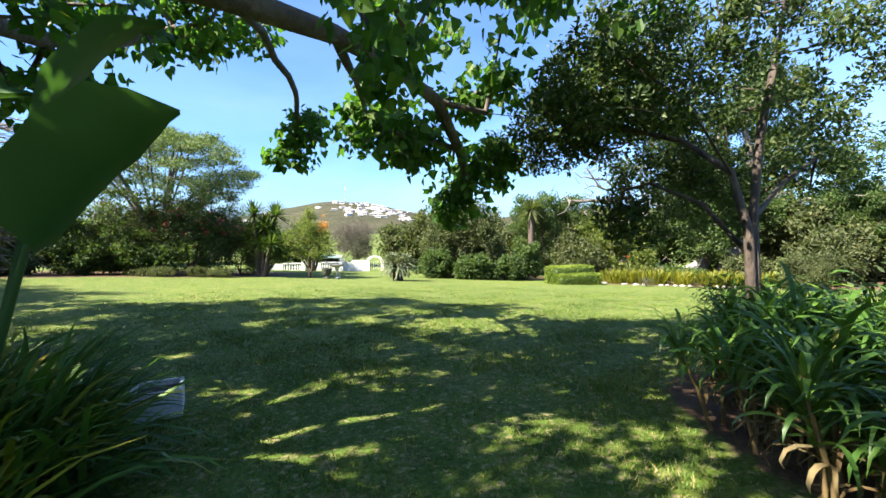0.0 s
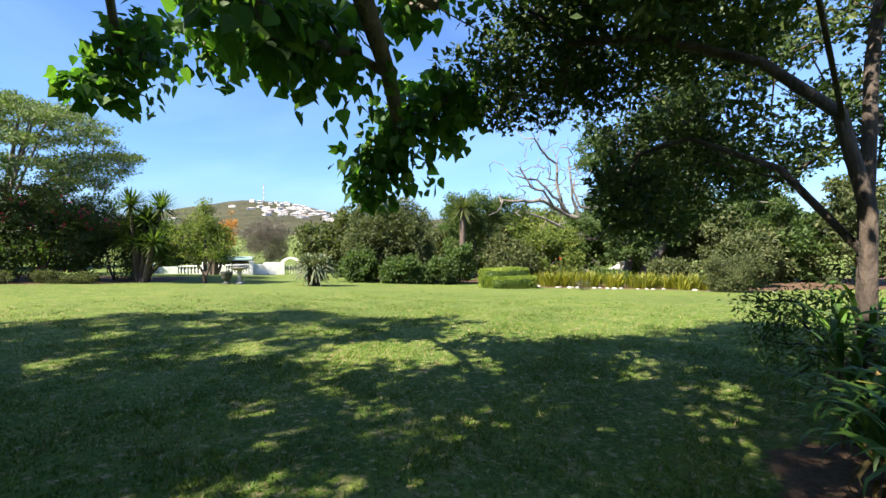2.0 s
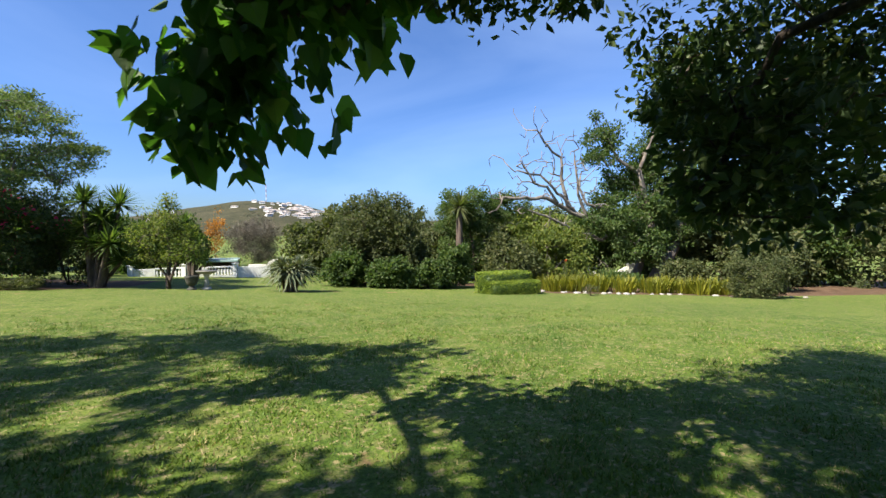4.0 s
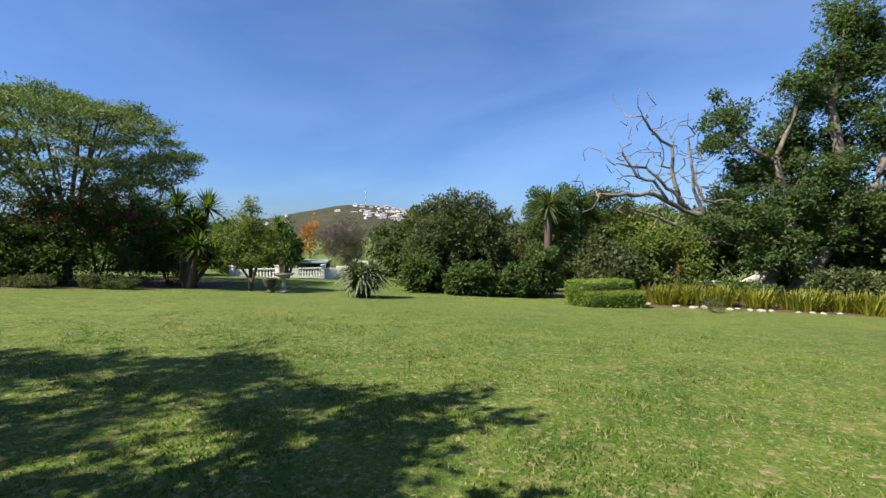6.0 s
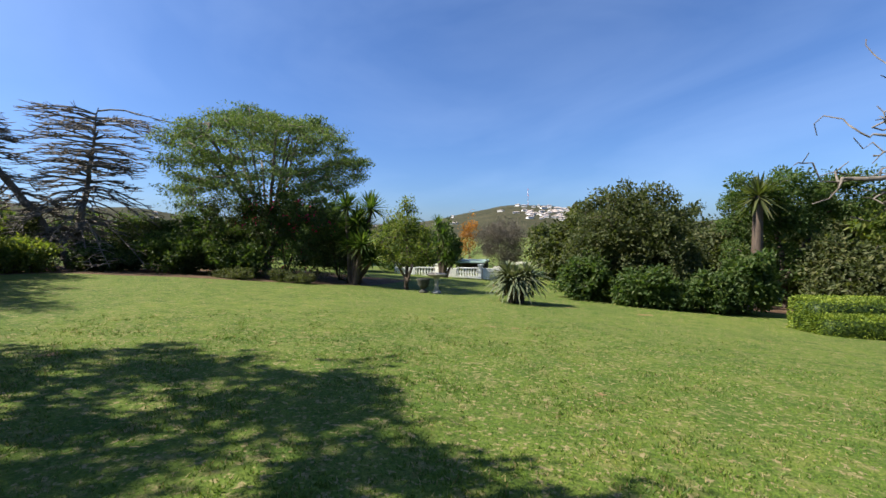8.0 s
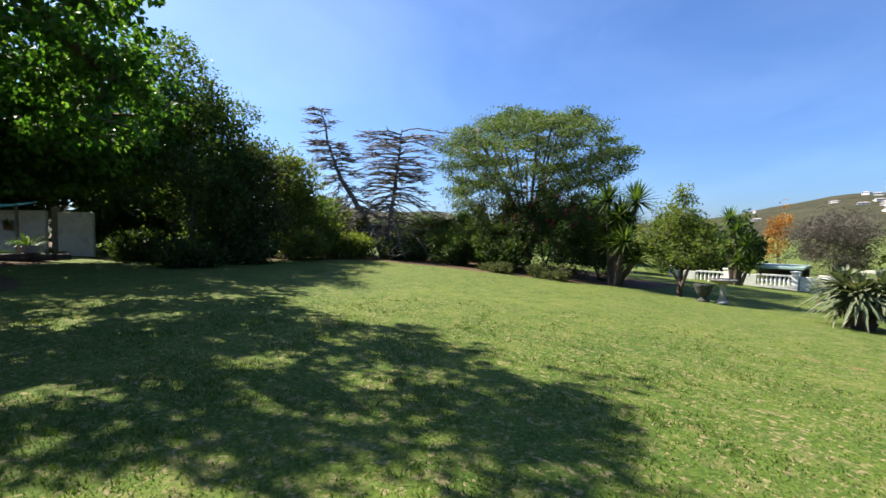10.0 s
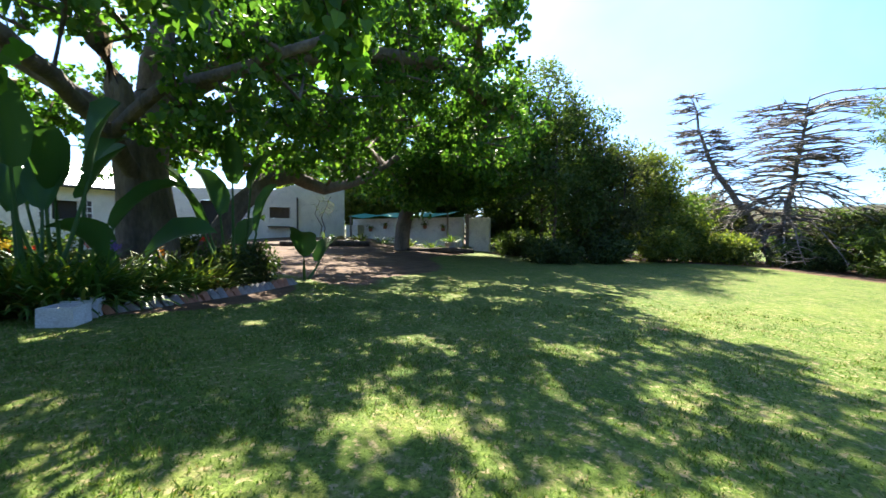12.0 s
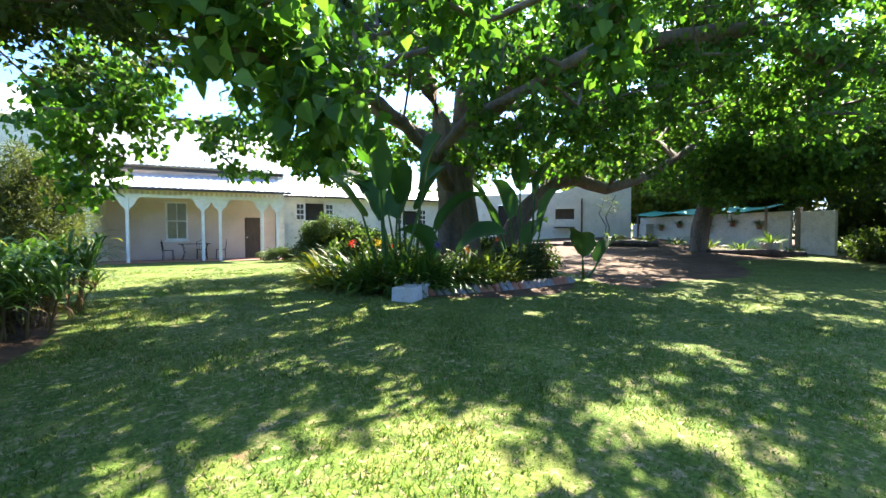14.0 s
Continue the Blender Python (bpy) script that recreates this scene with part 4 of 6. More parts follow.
for i in range(26):
    q, t = 0.9 * math.sqrt((i + 0.5) / 26), i * 2.39996 + 1
    pads.append(((x + 5.4 * q * math.cos(t), y + 4.8 * q * math.sin(t), 6.4 - 2.6 * q * q + rgu.normal() * 0.3), (0.9, 0.9, 0.3), 6))
for i in range(40):
    t = i * 2.39996 + 0.4
    q = rgu.uniform(0.45, 1.0)
    pads.append(((x + 5.5 * q * math.cos(t), y + 5.0 * q * math.sin(t), rgu.uniform(2.0, 5.0)), (1.0, 1.0, 0.45), 7))
vase = []
for i in range(13):
    t, q = i * 2.39996, 0.35 + 0.5 * ((i * 7) % 11) / 11
    vase.append([(x + 0.1 * math.cos(t), y + 0.1 * math.sin(t), z + 0.3 + 0.12 * i), (x + 0.8 * q * math.cos(t), y + 0.7 * q * math.sin(t), z + 2.6), (x + 2.3 * q * math.cos(t), y + 2.0 * q * math.sin(t), z + 4.6), (x + 5.2 * q * math.cos(t), y + 4.6 * q * math.sin(t), z + 8.3 - 3.0 * q * q)])
tree("umbrella_tree", "broad umbrella-shaped tree with fine feathery leaves", [[(x, y, z - 0.1), (x, y, z + 0.8), (x + 0.1, y, z + 1.8)]] + vase, pads, LEAF_UMBRELLA, BARK_TALL, 51, size=0.13, per=66, spread=0.34, wide=0.45, fill=0.2, tip=0.013, power=0.42, flat=0.35, sag=0.06, wobble=0.07, girths=((0.22, 0.16),))
bush("bougainvillea", "dark bougainvillea bush with pink bracts", (-14.9, 25.2), (3.0, 2.2, 4.8), LEAF_DARK, 52, size=0.11, n=150, per=42, spread=0.32, extra=(("bract_cluster", PETAL_PINK, 80, 0.10, "clusters of magenta pink bracts"),))
bush("bougainvillea", "dark shrub with a few pink bracts", (-18.0, 24.4), (2.6, 1.9, 4.4), LEAF_OLIVE, 53, size=0.11, n=90, per=44, spread=0.3, extra=(("bract_cluster", PETAL_PINK, 12, 0.09, "a few magenta pink bracts"),))
bush("shrub", "dense olive green shrub behind the flower bed", (-12.6, 26.6), (1.9, 1.5, 4.0), LEAF_OLIVE, 54, size=0.10, n=90, per=44, spread=0.3, category="shrub")
bush("groundcover", "low grey-green plants along the flower bed", (-12.9, 23.3), (1.7, 0.5, 0.5), LEAF_OLIVE, 55, size=0.06, n=50, per=40, spread=0.14, category="plant")
bush("groundcover", "low grey-green plants along the flower bed", (-15.3, 22.2), (1.6, 0.5, 0.45), LEAF_OLIVE, 56, size=0.06, n=44, per=40, spread=0.14, category="plant")


def rosette(rng, head, n, length, width, low=-0.5, high=1.4, droop=0.12):
    """A head of stiff pointed leaves."""
    vs, fs = [], []
    for i in range(n):
        yaw = i * 2.39996 + rng.normal() * 0.15
        tilt = low + (high - low) * ((i + 0.5) / n) + rng.normal() * 0.08
        L = length * rng.uniform(0.8, 1.1)
        out = np.array([math.cos(yaw), math.sin(yaw), 0])
        across = np.array([-math.sin(yaw), math.cos(yaw), 0])
        k = len(vs) * 12
        rows = []
        for j, s in enumerate((0.0, 0.35, 0.7, 1.0)):
            w = width * (0.7, 1.0, 0.7, 0.05)[j]
            p = head + out * L * s * math.cos(tilt) + np.array([0, 0, 1]) * (L * s * math.sin(tilt) - droop * L * s * s)
            rows += [p - across * w / 2, p - np.array([0, 0, 0.2 * w]), p + across * w / 2]
        vs.append(rows)
        fs += [(k + j * 3 + c, k + j * 3 + c + 1, k + (j + 1) * 3 + c + 1, k + (j + 1) * 3 + c) for j in range(3) for c in (0, 1)]
    return np.array(vs).reshape(-1, 3), np.array(fs)


def spiky(name, label, at, heads, leaf, n, length, width, seed, trunk_r=0.14, bark=None, category="plant", low=-0.5, high=1.4, group="", droop=0.12):
    """Yucca, agave or palm-like plant: stems with heads of stiff leaves."""
    rng = np.random.default_rng(seed)
    ob = thing(name, label, category, up(*at), 0, group)
    for dx, dy, h in heads:
        if h > 0.3:
            v, f = tubes([([(dx * 0.3, dy * 0.3, -0.05), (dx * 0.6, dy * 0.6, h * 0.5), (dx, dy, h)], [trunk_r * 1.25, trunk_r, trunk_r * 0.8])], 8)
            part("stem", mesh_of("stem", v, f, bark or BARK_GREY, True), bark or BARK_GREY, ob)
        v, f = rosette(rng, np.array([dx, dy, h]), n, length, width, low, high, droop)
        part("leaf_head", mesh_of("leaf_head", v, f, leaf), leaf, ob)
    return ob


spiky("yucca", "tall yucca with several spiky green heads on thick stems", (-10.8, 25.2), [(-0.3, 0, 3.7), (0.9, 0.3, 3.6), (-0.5, 0.4, 2.6), (0.8, -0.3, 1.9), (0.3, 0.1, 3.0), (1.0, 0.2, 1.2), (-0.1, 0.1, 1.9), (0.5, 0.3, 2.6)], LEAF_MID, 110, 1.05, 0.085, 61, 0.11, BARK_DARK)
ag = spiky("agave", "pale grey-green agave with a skirt of dry leaves on the lawn", (-2.58, 24.2), [(-0.3, 0.0, 1.0), (0.38, 0.12, 0.95), (0.05, -0.25, 0.85)], LEAF_BLUE, 170, 1.05, 0.1, 62, 0.15, BARK_DARK, low=-0.35, high=1.5, droop=0.42)
LEAF_DEAD = leafy("dead_brown_leaf", [(0.0, (0.07, 0.045, 0.026)), (1.0, (0.22, 0.15, 0.09))], 0.85, 0.1, (1, 0.9, 0.7))
rg = np.random.default_rng(63)
v, f = ribbons(np.stack([rg.normal(size=130) * 0.24, rg.normal(size=130) * 0.22, 0.35 + rg.random(130) * 0.35], 1), rg.random(130) * 6.3, 0.52, 0.06, 1.3, rg, lean=(0.8, 1.0))
v[:, 2] = np.maximum(v[:, 2], 0.02)
part("dry_skirt", mesh_of("dry_skirt", v, f, LEAF_DEAD, True), LEAF_DEAD, ag, "brown dry leaf skirt round the base")

# young fruit tree, urn and bird bath
x, y = -7.94, 25.4
z = up(x, y)[2]
tree("young_fruit_tree", "young fruit tree with an open rounded crown", [
    [(x, y, z - 0.1), (x - 0.05, y, z + 0.5), (x - 0.6, y, z + 1.3), (x - 1.1, y + 0.1, z + 2.2)],
    [(x, y, z + 0.2), (x + 0.35, y - 0.1, z + 1.1), (x + 0.8, y, z + 2.2)],
    [(x, y, z + 0.4), (x, y + 0.2, z + 1.6), (x - 0.1, y + 0.1, z + 3.2)],
], [((x, y, z + 2.0), (1.75, 1.5, 1.2), 130), ((x - 0.1, y, z + 3.0), (0.9, 0.8, 0.7), 40), ((x + 0.1, y, z + 3.7), (0.3, 0.3, 0.45), 10)], LEAF_LIGHT, BARK_DARK, 64, size=0.10, per=50, spread=0.2, fill=0.4, tip=0.010)


def turned(name, label, at, profile, mat, category, sides=24, pieces=None):
    ob = thing(name, label, category, up(*at))
    for nm, prof, m, lab in pieces or [("body", profile, mat, "")]:
        part(nm, lathe(prof, sides), m, ob, lab, True)
    return ob


turned("garden_urn", "dark mossy garden urn on the lawn", (-6.75, 24.75), None, None, "urn", pieces=[
    ("foot", [(0.2, 0.0), (0.2, 0.05), (0.1, 0.1), (0.09, 0.16)], URN_DARK, ""),
    ("bowl", [(0.09, 0.162), (0.18, 0.24), (0.25, 0.38), (0.27, 0.52), (0.31, 0.58), (0.28, 0.6), (0.22, 0.56)], URN_DARK, "")])
turned("bird_bath", "pale stone bird bath on a pedestal", (-6.2, 24.9), None, None, "bird bath", pieces=[
    ("plinth", [(0.2, 0.0), (0.2, 0.08), (0.14, 0.12), (0.12, 0.14)], CONCRETE, ""),
    ("pedestal", [(0.12, 0.142), (0.085, 0.3), (0.08, 0.5), (0.13, 0.66), (0.14, 0.68)], CONCRETE, ""),
    ("basin", [(0.14, 0.682), (0.34, 0.74), (0.44, 0.82), (0.45, 0.84), (0.40, 0.84), (0.28, 0.79)], STONE, "brown weathered basin")])

# ---------------------------------------------------------------- far boundary: balustrade, gate, pavilion


def balustrade():
    pil = [(-15.94, 38.3), (-12.78, 39.15), (-9.47, 40.0), (-6.9, 40.65)]
    base = -2.05
    prof = [(0.06, 0.0), (0.085, 0.06), (0.05, 0.12), (0.09, 0.28), (0.06, 0.42), (0.05, 0.5), (0.075, 0.55)]
    bal = bm_mesh("baluster", lathe(prof, 8), PAINT_WHITE, True)
    ob = thing("balustrade_wall", "white balustrade wall with square pillars", "balustrade", (*pil[0], base))
    o = Vector((*pil[0], 0))
    for p in pil[:3]:
        q = Vector((*p, 0)) - o
        bm = boxed(q.x - 0.16, q.x + 0.16, q.y - 0.16, q.y + 0.16, -0.4, 0.92, bevel=0.01)
        box(bm, q.x - 0.21, q.x + 0.21, q.y - 0.21, q.y + 0.21, 0.92, 1.0, bevel=0.015)
        part("pillar", bm, PAINT_WHITE, ob)
    for k, (a, b) in enumerate(zip(pil, pil[1:])):
        a, b = Vector((*a, 0)) - o, Vector((*b, 0)) - o
        n = (b - a).length
        ang = math.atan2((b - a).y, (b - a).x)
        m = Matrix.Translation(a) @ Matrix.Rotation(ang, 4, "Z")
        spans = [(0.2, n * 0.45, False), (n * 0.45, n - 0.2, True)] if k < 2 else [(0.2, n - 0.1, False)]
        for s0, s1, open_ in spans:
            if open_:
                rail = boxed(s0, s1, -0.09, 0.09, 0.66, 0.76, bevel=0.01)
                foot = boxed(s0, s1, -0.1, 0.1, -0.4, 0.1)
                for nm, bm in (("rail", rail), ("kerb", foot)):
                    bmesh.ops.transform(bm, matrix=m, verts=bm.verts)
                    part(nm, bm, PAINT_WHITE, ob)
                c = int((s1 - s0) / 0.2)
                for i in range(c):
                    q = part("baluster", bal, None, ob)
                    q.matrix_local = m @ Matrix.Translation((s0 + (i + 0.5) * (s1 - s0) / c, 0, 0.105))
            else:
                bm = boxed(s0, s1, -0.08, 0.08, -0.4, 0.7, bevel=0.01)
                bmesh.ops.transform(bm, matrix=m, verts=bm.verts)
                part("solid_panel", bm, PAINT_WHITE, ob)


balustrade()


def gateway():
    """The white arched gateway beside the balustrade."""
    ob = thing("arched_gateway", "white plastered wall with an arched gateway", "gateway", (-6.7, 41.8, -2.75), 8)
    bm = bmesh.new()
    r, w, h = 0.6, 0.92, 1.15
    ring = [(-r, 0.0), *[(-r * math.cos(t), h + r * math.sin(t)) for t in np.linspace(0, math.pi, 13)], (r, 0.0)]
    outer = [(-w, 0.0), *[(-w * math.cos(t), h + w * 0.8 * math.sin(t)) for t in np.linspace(0, math.pi, 13)], (w, 0.0)]
    quad = [[bm.verts.new((x, y, z)) for (x, z) in line] for y in (-0.15, 0.15) for line in (ring, outer)]
    for i in range(len(ring) - 1):
        a, b, c, d = quad
        bm.faces.new((a[i], a[i + 1], b[i + 1], b[i]))
        bm.faces.new((c[i], d[i], d[i + 1], c[i + 1]))
        bm.faces.new((a[i], c[i], c[i + 1], a[i + 1]))
        bm.faces.new((b[i], b[i + 1], d[i + 1], d[i]))
    part("arch", bm, PLASTER, ob)
    part("side_wall", boxed(-2.2, -0.922, -0.13, 0.13, -0.2, 1.45, bevel=0.02), PLASTER, ob)
    for i in range(6):
        part("gate_bar", boxed(-0.55 + i * 0.21, -0.52 + i * 0.21, -0.02, 0.02, 0.0, 1.3), PAINT_WHITE, ob)


gateway()


def pavilion():
    ob = thing("garden_shelter", "low shelter with a pale green roof behind the balustrade", "shelter", (-12.4, 45.5, -3.4), 12)
    part("roof", boxed(-1.7, 1.6, -1.6, 1.6, 2.15, 2.34, bevel=0.03), AWNING_BLUE, ob)
    for x in (-1.5, 1.4):
        for y in (-1.4, 1.4):
            part("post", boxed(x - 0.07, x + 0.07, y - 0.07, y + 0.07, -0.4, 2.148), WOOD_GREY, ob)
    part("back_wall", boxed(-1.6, 1.5, 1.5, 1.65, -0.4, 2.148), WOOD_DARK, ob)


pavilion()

# planting behind the balustrade and across the far end
bush("orange_tree", "tree with orange autumn foliage beyond the balustrade", (-14.6, 51), (1.0, 1.0, 6.0), PETAL_ORANGE, 71, size=0.16, n=40, per=14, spread=0.4, bark=BARK_GREY, category="tree")
bush("grey_bush", "leafless grey twiggy bush beyond the balustrade", (-9.6, 46), (3.2, 2.6, 5.2), TWIG_GREY, 72, size=0.2, n=130, per=34, spread=0.4, bark=BARK_GREY, wide=0.12, fill=0.4)
spiky("tree_aloe", "tall aloe with drooping spiky heads beside the wall", (-11.6, 37.6), [(0, 0, 3.2), (-0.5, 0.2, 4.0), (0.5, 0, 2.4), (0.2, -0.2, 1.5), (-0.6, 0.1, 2.3), (0.8, 0.1, 1.3)], LEAF_MID, 70, 1.0, 0.1, 73, 0.1, BARK_DARK, low=-0.7)
for i, (x, y, rx, ry, rz, leaf) in enumerate(((-4.2, 44, 2.9, 2.6, 5.0, LEAF_OLIVE), (-1.6, 36.5, 2.6, 2.4, 5.0, LEAF_OLIVE), (-17.5, 42, 3.0, 2.5, 5.0, LEAF_MID), (-21, 36, 3.5, 2.8, 5.0, LEAF_MID), (-14.5, 44.0, 1.6, 1.4, 4.8, LEAF_DARK), (10.5, 40, 4.0, 3.0, 6.4, LEAF_OLIVE), (14.5, 36.0, 3.0, 2.4, 5.8, LEAF_LIGHT), (26, 38, 4.5, 3.5, 7.0, LEAF_MID), (32, 34, 4.5, 3.5, 8.0, LEAF_MID), (34, 26, 4.0, 4.0, 8.0, LEAF_OLIVE), (36, 18, 4.0, 4.0, 8.0, LEAF_MID), (-30, 44, 6, 4, 6, LEAF_MID), (2, 48, 6, 4, 7, LEAF_OLIVE), (18, 46, 6, 4, 7, LEAF_OLIVE), (-30, 1, 3.5, 4, 8, LEAF_MID), (-30, -4.2, 3.2, 3.2, 7, LEAF_LIGHT), (-32, 5, 3, 3, 7, LEAF_OLIVE), (-31, 9, 4, 4, 8, LEAF_MID), (-29, -9, 4, 4, 8, LEAF_LIGHT), (-33, 18, 4, 4, 5, LEAF_MID), (8, 42, 5, 3, 5, LEAF_OLIVE), (38, 8, 5, 5, 8, LEAF_MID), (28, 30, 3.5, 3, 5, LEAF_OLIVE), (24, 26.5, 2.2, 1.8, 3.4, LEAF_OLIVE), (13.2, 31.6, 2.5, 1.8, 4.4, LEAF_LIGHT), (17.0, 30.4, 1.6, 1.2, 0.7, LEAF_MID), (21.0, 29.6, 1.8, 1.4, 1.8, LEAF_OLIVE), (9.6, 30.6, 1.8, 1.4, 3.4, LEAF_OLIVE), (31, 30, 3.5, 3, 6.5, LEAF_MID), (20.5, 42.5, 4.0, 2.6, 7.0, LEAF_MID), (25.5, 43, 3.6, 2.6, 7.5, LEAF_OLIVE), (14.5, 41.5, 3.0, 2.4, 6.0, LEAF_LIGHT), (27.5, 33.5, 3.0, 2.5, 6.0, LEAF_OLIVE), (-26.8, -3.4, 2.8, 2.8, 8.6, LEAF_LIGHT), (-27.4, 1.2, 2.8, 2.8, 9.0, LEAF_MID), (-26.4, 5.8, 2.4, 2.4, 8.6, LEAF_MID), (-24.2, 8.6, 1.8, 1.8, 7.6, LEAF_DARK))):
    bush("boundary_tree", "leafy tree in the belt of green behind the garden", (x, y), (rx, ry, rz), leaf, 80 + i, size=0.19 if y < 34 and 0 < x < 26 else 0.29, n=int(34 * rx), per=42 if y < 34 and 0 < x < 26 else 25, spread=0.42, bark=BARK_GREY, category="tree", group="trees behind the garden", fill=0.6)
bush("evergreen_bush", "large rounded evergreen bush with small leaves", (1.4, 29.6), (3.0, 2.4, 5.7), LEAF_OLIVE, 95, size=0.14, n=260, per=44, spread=0.33, fill=0.8)
for x, y, r, h, s in ((-0.4, 27.9, 1.2, 2.0, 96), (2.0, 27.2, 1.4, 1.5, 97), (4.0, 27.4, 1.4, 1.6, 98), (5.4, 28.0, 1.0, 2.4, 99)):
    bush("laurel_shrub", "large-leaved dark green shrub at the bush's foot", (x, y), (r, 0.9, h), LEAF_MID, s, size=0.16, n=46, per=44, spread=0.24, group="shrubs at the bush's foot", category="shrub")
spiky("tree_aloe", "tall aloe with a drooping spiky head", (6.4, 31.0), [(0, 0, 4.9)], LEAF_OLIVE, 90, 1.3, 0.12, 101, 0.22, WOOD_DARK, low=-0.9)
x, y, z = up(8.0, 33.0)
tree("flat_topped_tree", "dark tree with tufted flat-topped foliage", [[(x, y, z - 0.1), (x - 0.2, y, z + 2.5), (x - 0.8, y, z + 5)], [(x, y, z + 1.5), (x + 1.2, y, z + 4.5), (x + 2, y, z + 6)]], [((x - 0.5, y, z + 4.9), (2.2, 1.8, 1.5), 90), ((x + 2.0, y, z + 5.1), (1.6, 1.4, 0.9), 50), ((x, y, z + 2.8), (2.4, 1.6, 1.8), 70)], LEAF_MID, BARK_DARK, 102, size=0.15, per=120, spread=0.28, fill=0.5)


def dead_tree():
    rng = np.random.default_rng(103)
    x, y, z = up(20.8, 34.4)
    rows = [
        [(x, y, z), (x + 0.6, y + 0.3, z + 1.8), (21.6, 35.1, 1.2), (19.3, 34.4, 1.7), (16.1, 33.0, 2.3), (14.8, 32.9, 2.75), (12.7, 32.2, 3.65), (9.3, 31.3, 3.6)],
        [(14.8, 32.9, 2.75), (14.1, 32.9, 4.8), (13.9, 32.7, 6.5), (13.0, 32.7, 7.2), (12.0, 32.3, 8.2)],
        [(15.4, 33.0, 2.5), (13.3, 32.4, 4.3), (12.2, 32.2, 5.2), (10.8, 31.7, 5.3)],
        [(19.3, 34.4, 1.7), (17.7, 33.7, 0.8), (15.4, 32.9, 1.3), (13.0, 32.2, 2.3), (10.8, 31.8, 3.0)],
        [(19.3, 34.4, 1.7), (18.0, 33.9, 3.1), (16.4, 33.7, 3.4), (15.9, 33.9, 4.6), (16.2, 34.2, 5.8)],
        [(16.1, 33.0, 2.3), (15.2, 32.7, 4.0), (15.0, 32.6, 5.4), (14.9, 32.8, 7.0)],
        [(13.6, 32.4, 3.3), (12.6, 32.0, 4.4), (11.6, 31.8, 4.6), (10.6, 31.5, 6.2)],
        [(x, y, z + 0.5), (17.0, 33.0, -1.9), (14.3, 31.7, -1.2), (12.4, 31.0, -1.3)],
    ]
    tips = np.concatenate([np.array(r[-3:]) for r in rows])
    targets = np.repeat(tips, 15, 0) + rng.normal(size=(len(tips) * 15, 3)) * np.array([1.0, 0.6, 0.9])
    chains = grow(rows, targets, rng, 0.4, 0.2, 0.02, 0.4, 0.1, ((0.34, 0.08), (0.15, 0.06), (0.13, 0.06), (0.15, 0.06), (0.15, 0.06), (0.12, 0.05)))
    ob = thing("dead_tree", "bleached dead tree with twisted bare limbs", "tree", (x, y, z))
    chains.sort(key=lambda ch: -float(np.max(ch[1]) * len(ch[0])))
    for i, ch in enumerate(chains[:9]):
        v, f = tubes([ch], 8)
        nm = "limb" if i else "trunk"
        part(nm, mesh_of(nm, local(v, ob), f, BARK_GREY, True), BARK_GREY, ob)
    v, f = tubes(chains[9:], 5)
    part("twig", mesh_of("twig", local(v, ob), f, BARK_GREY, True), BARK_GREY, ob)["kind"] = "stuff"


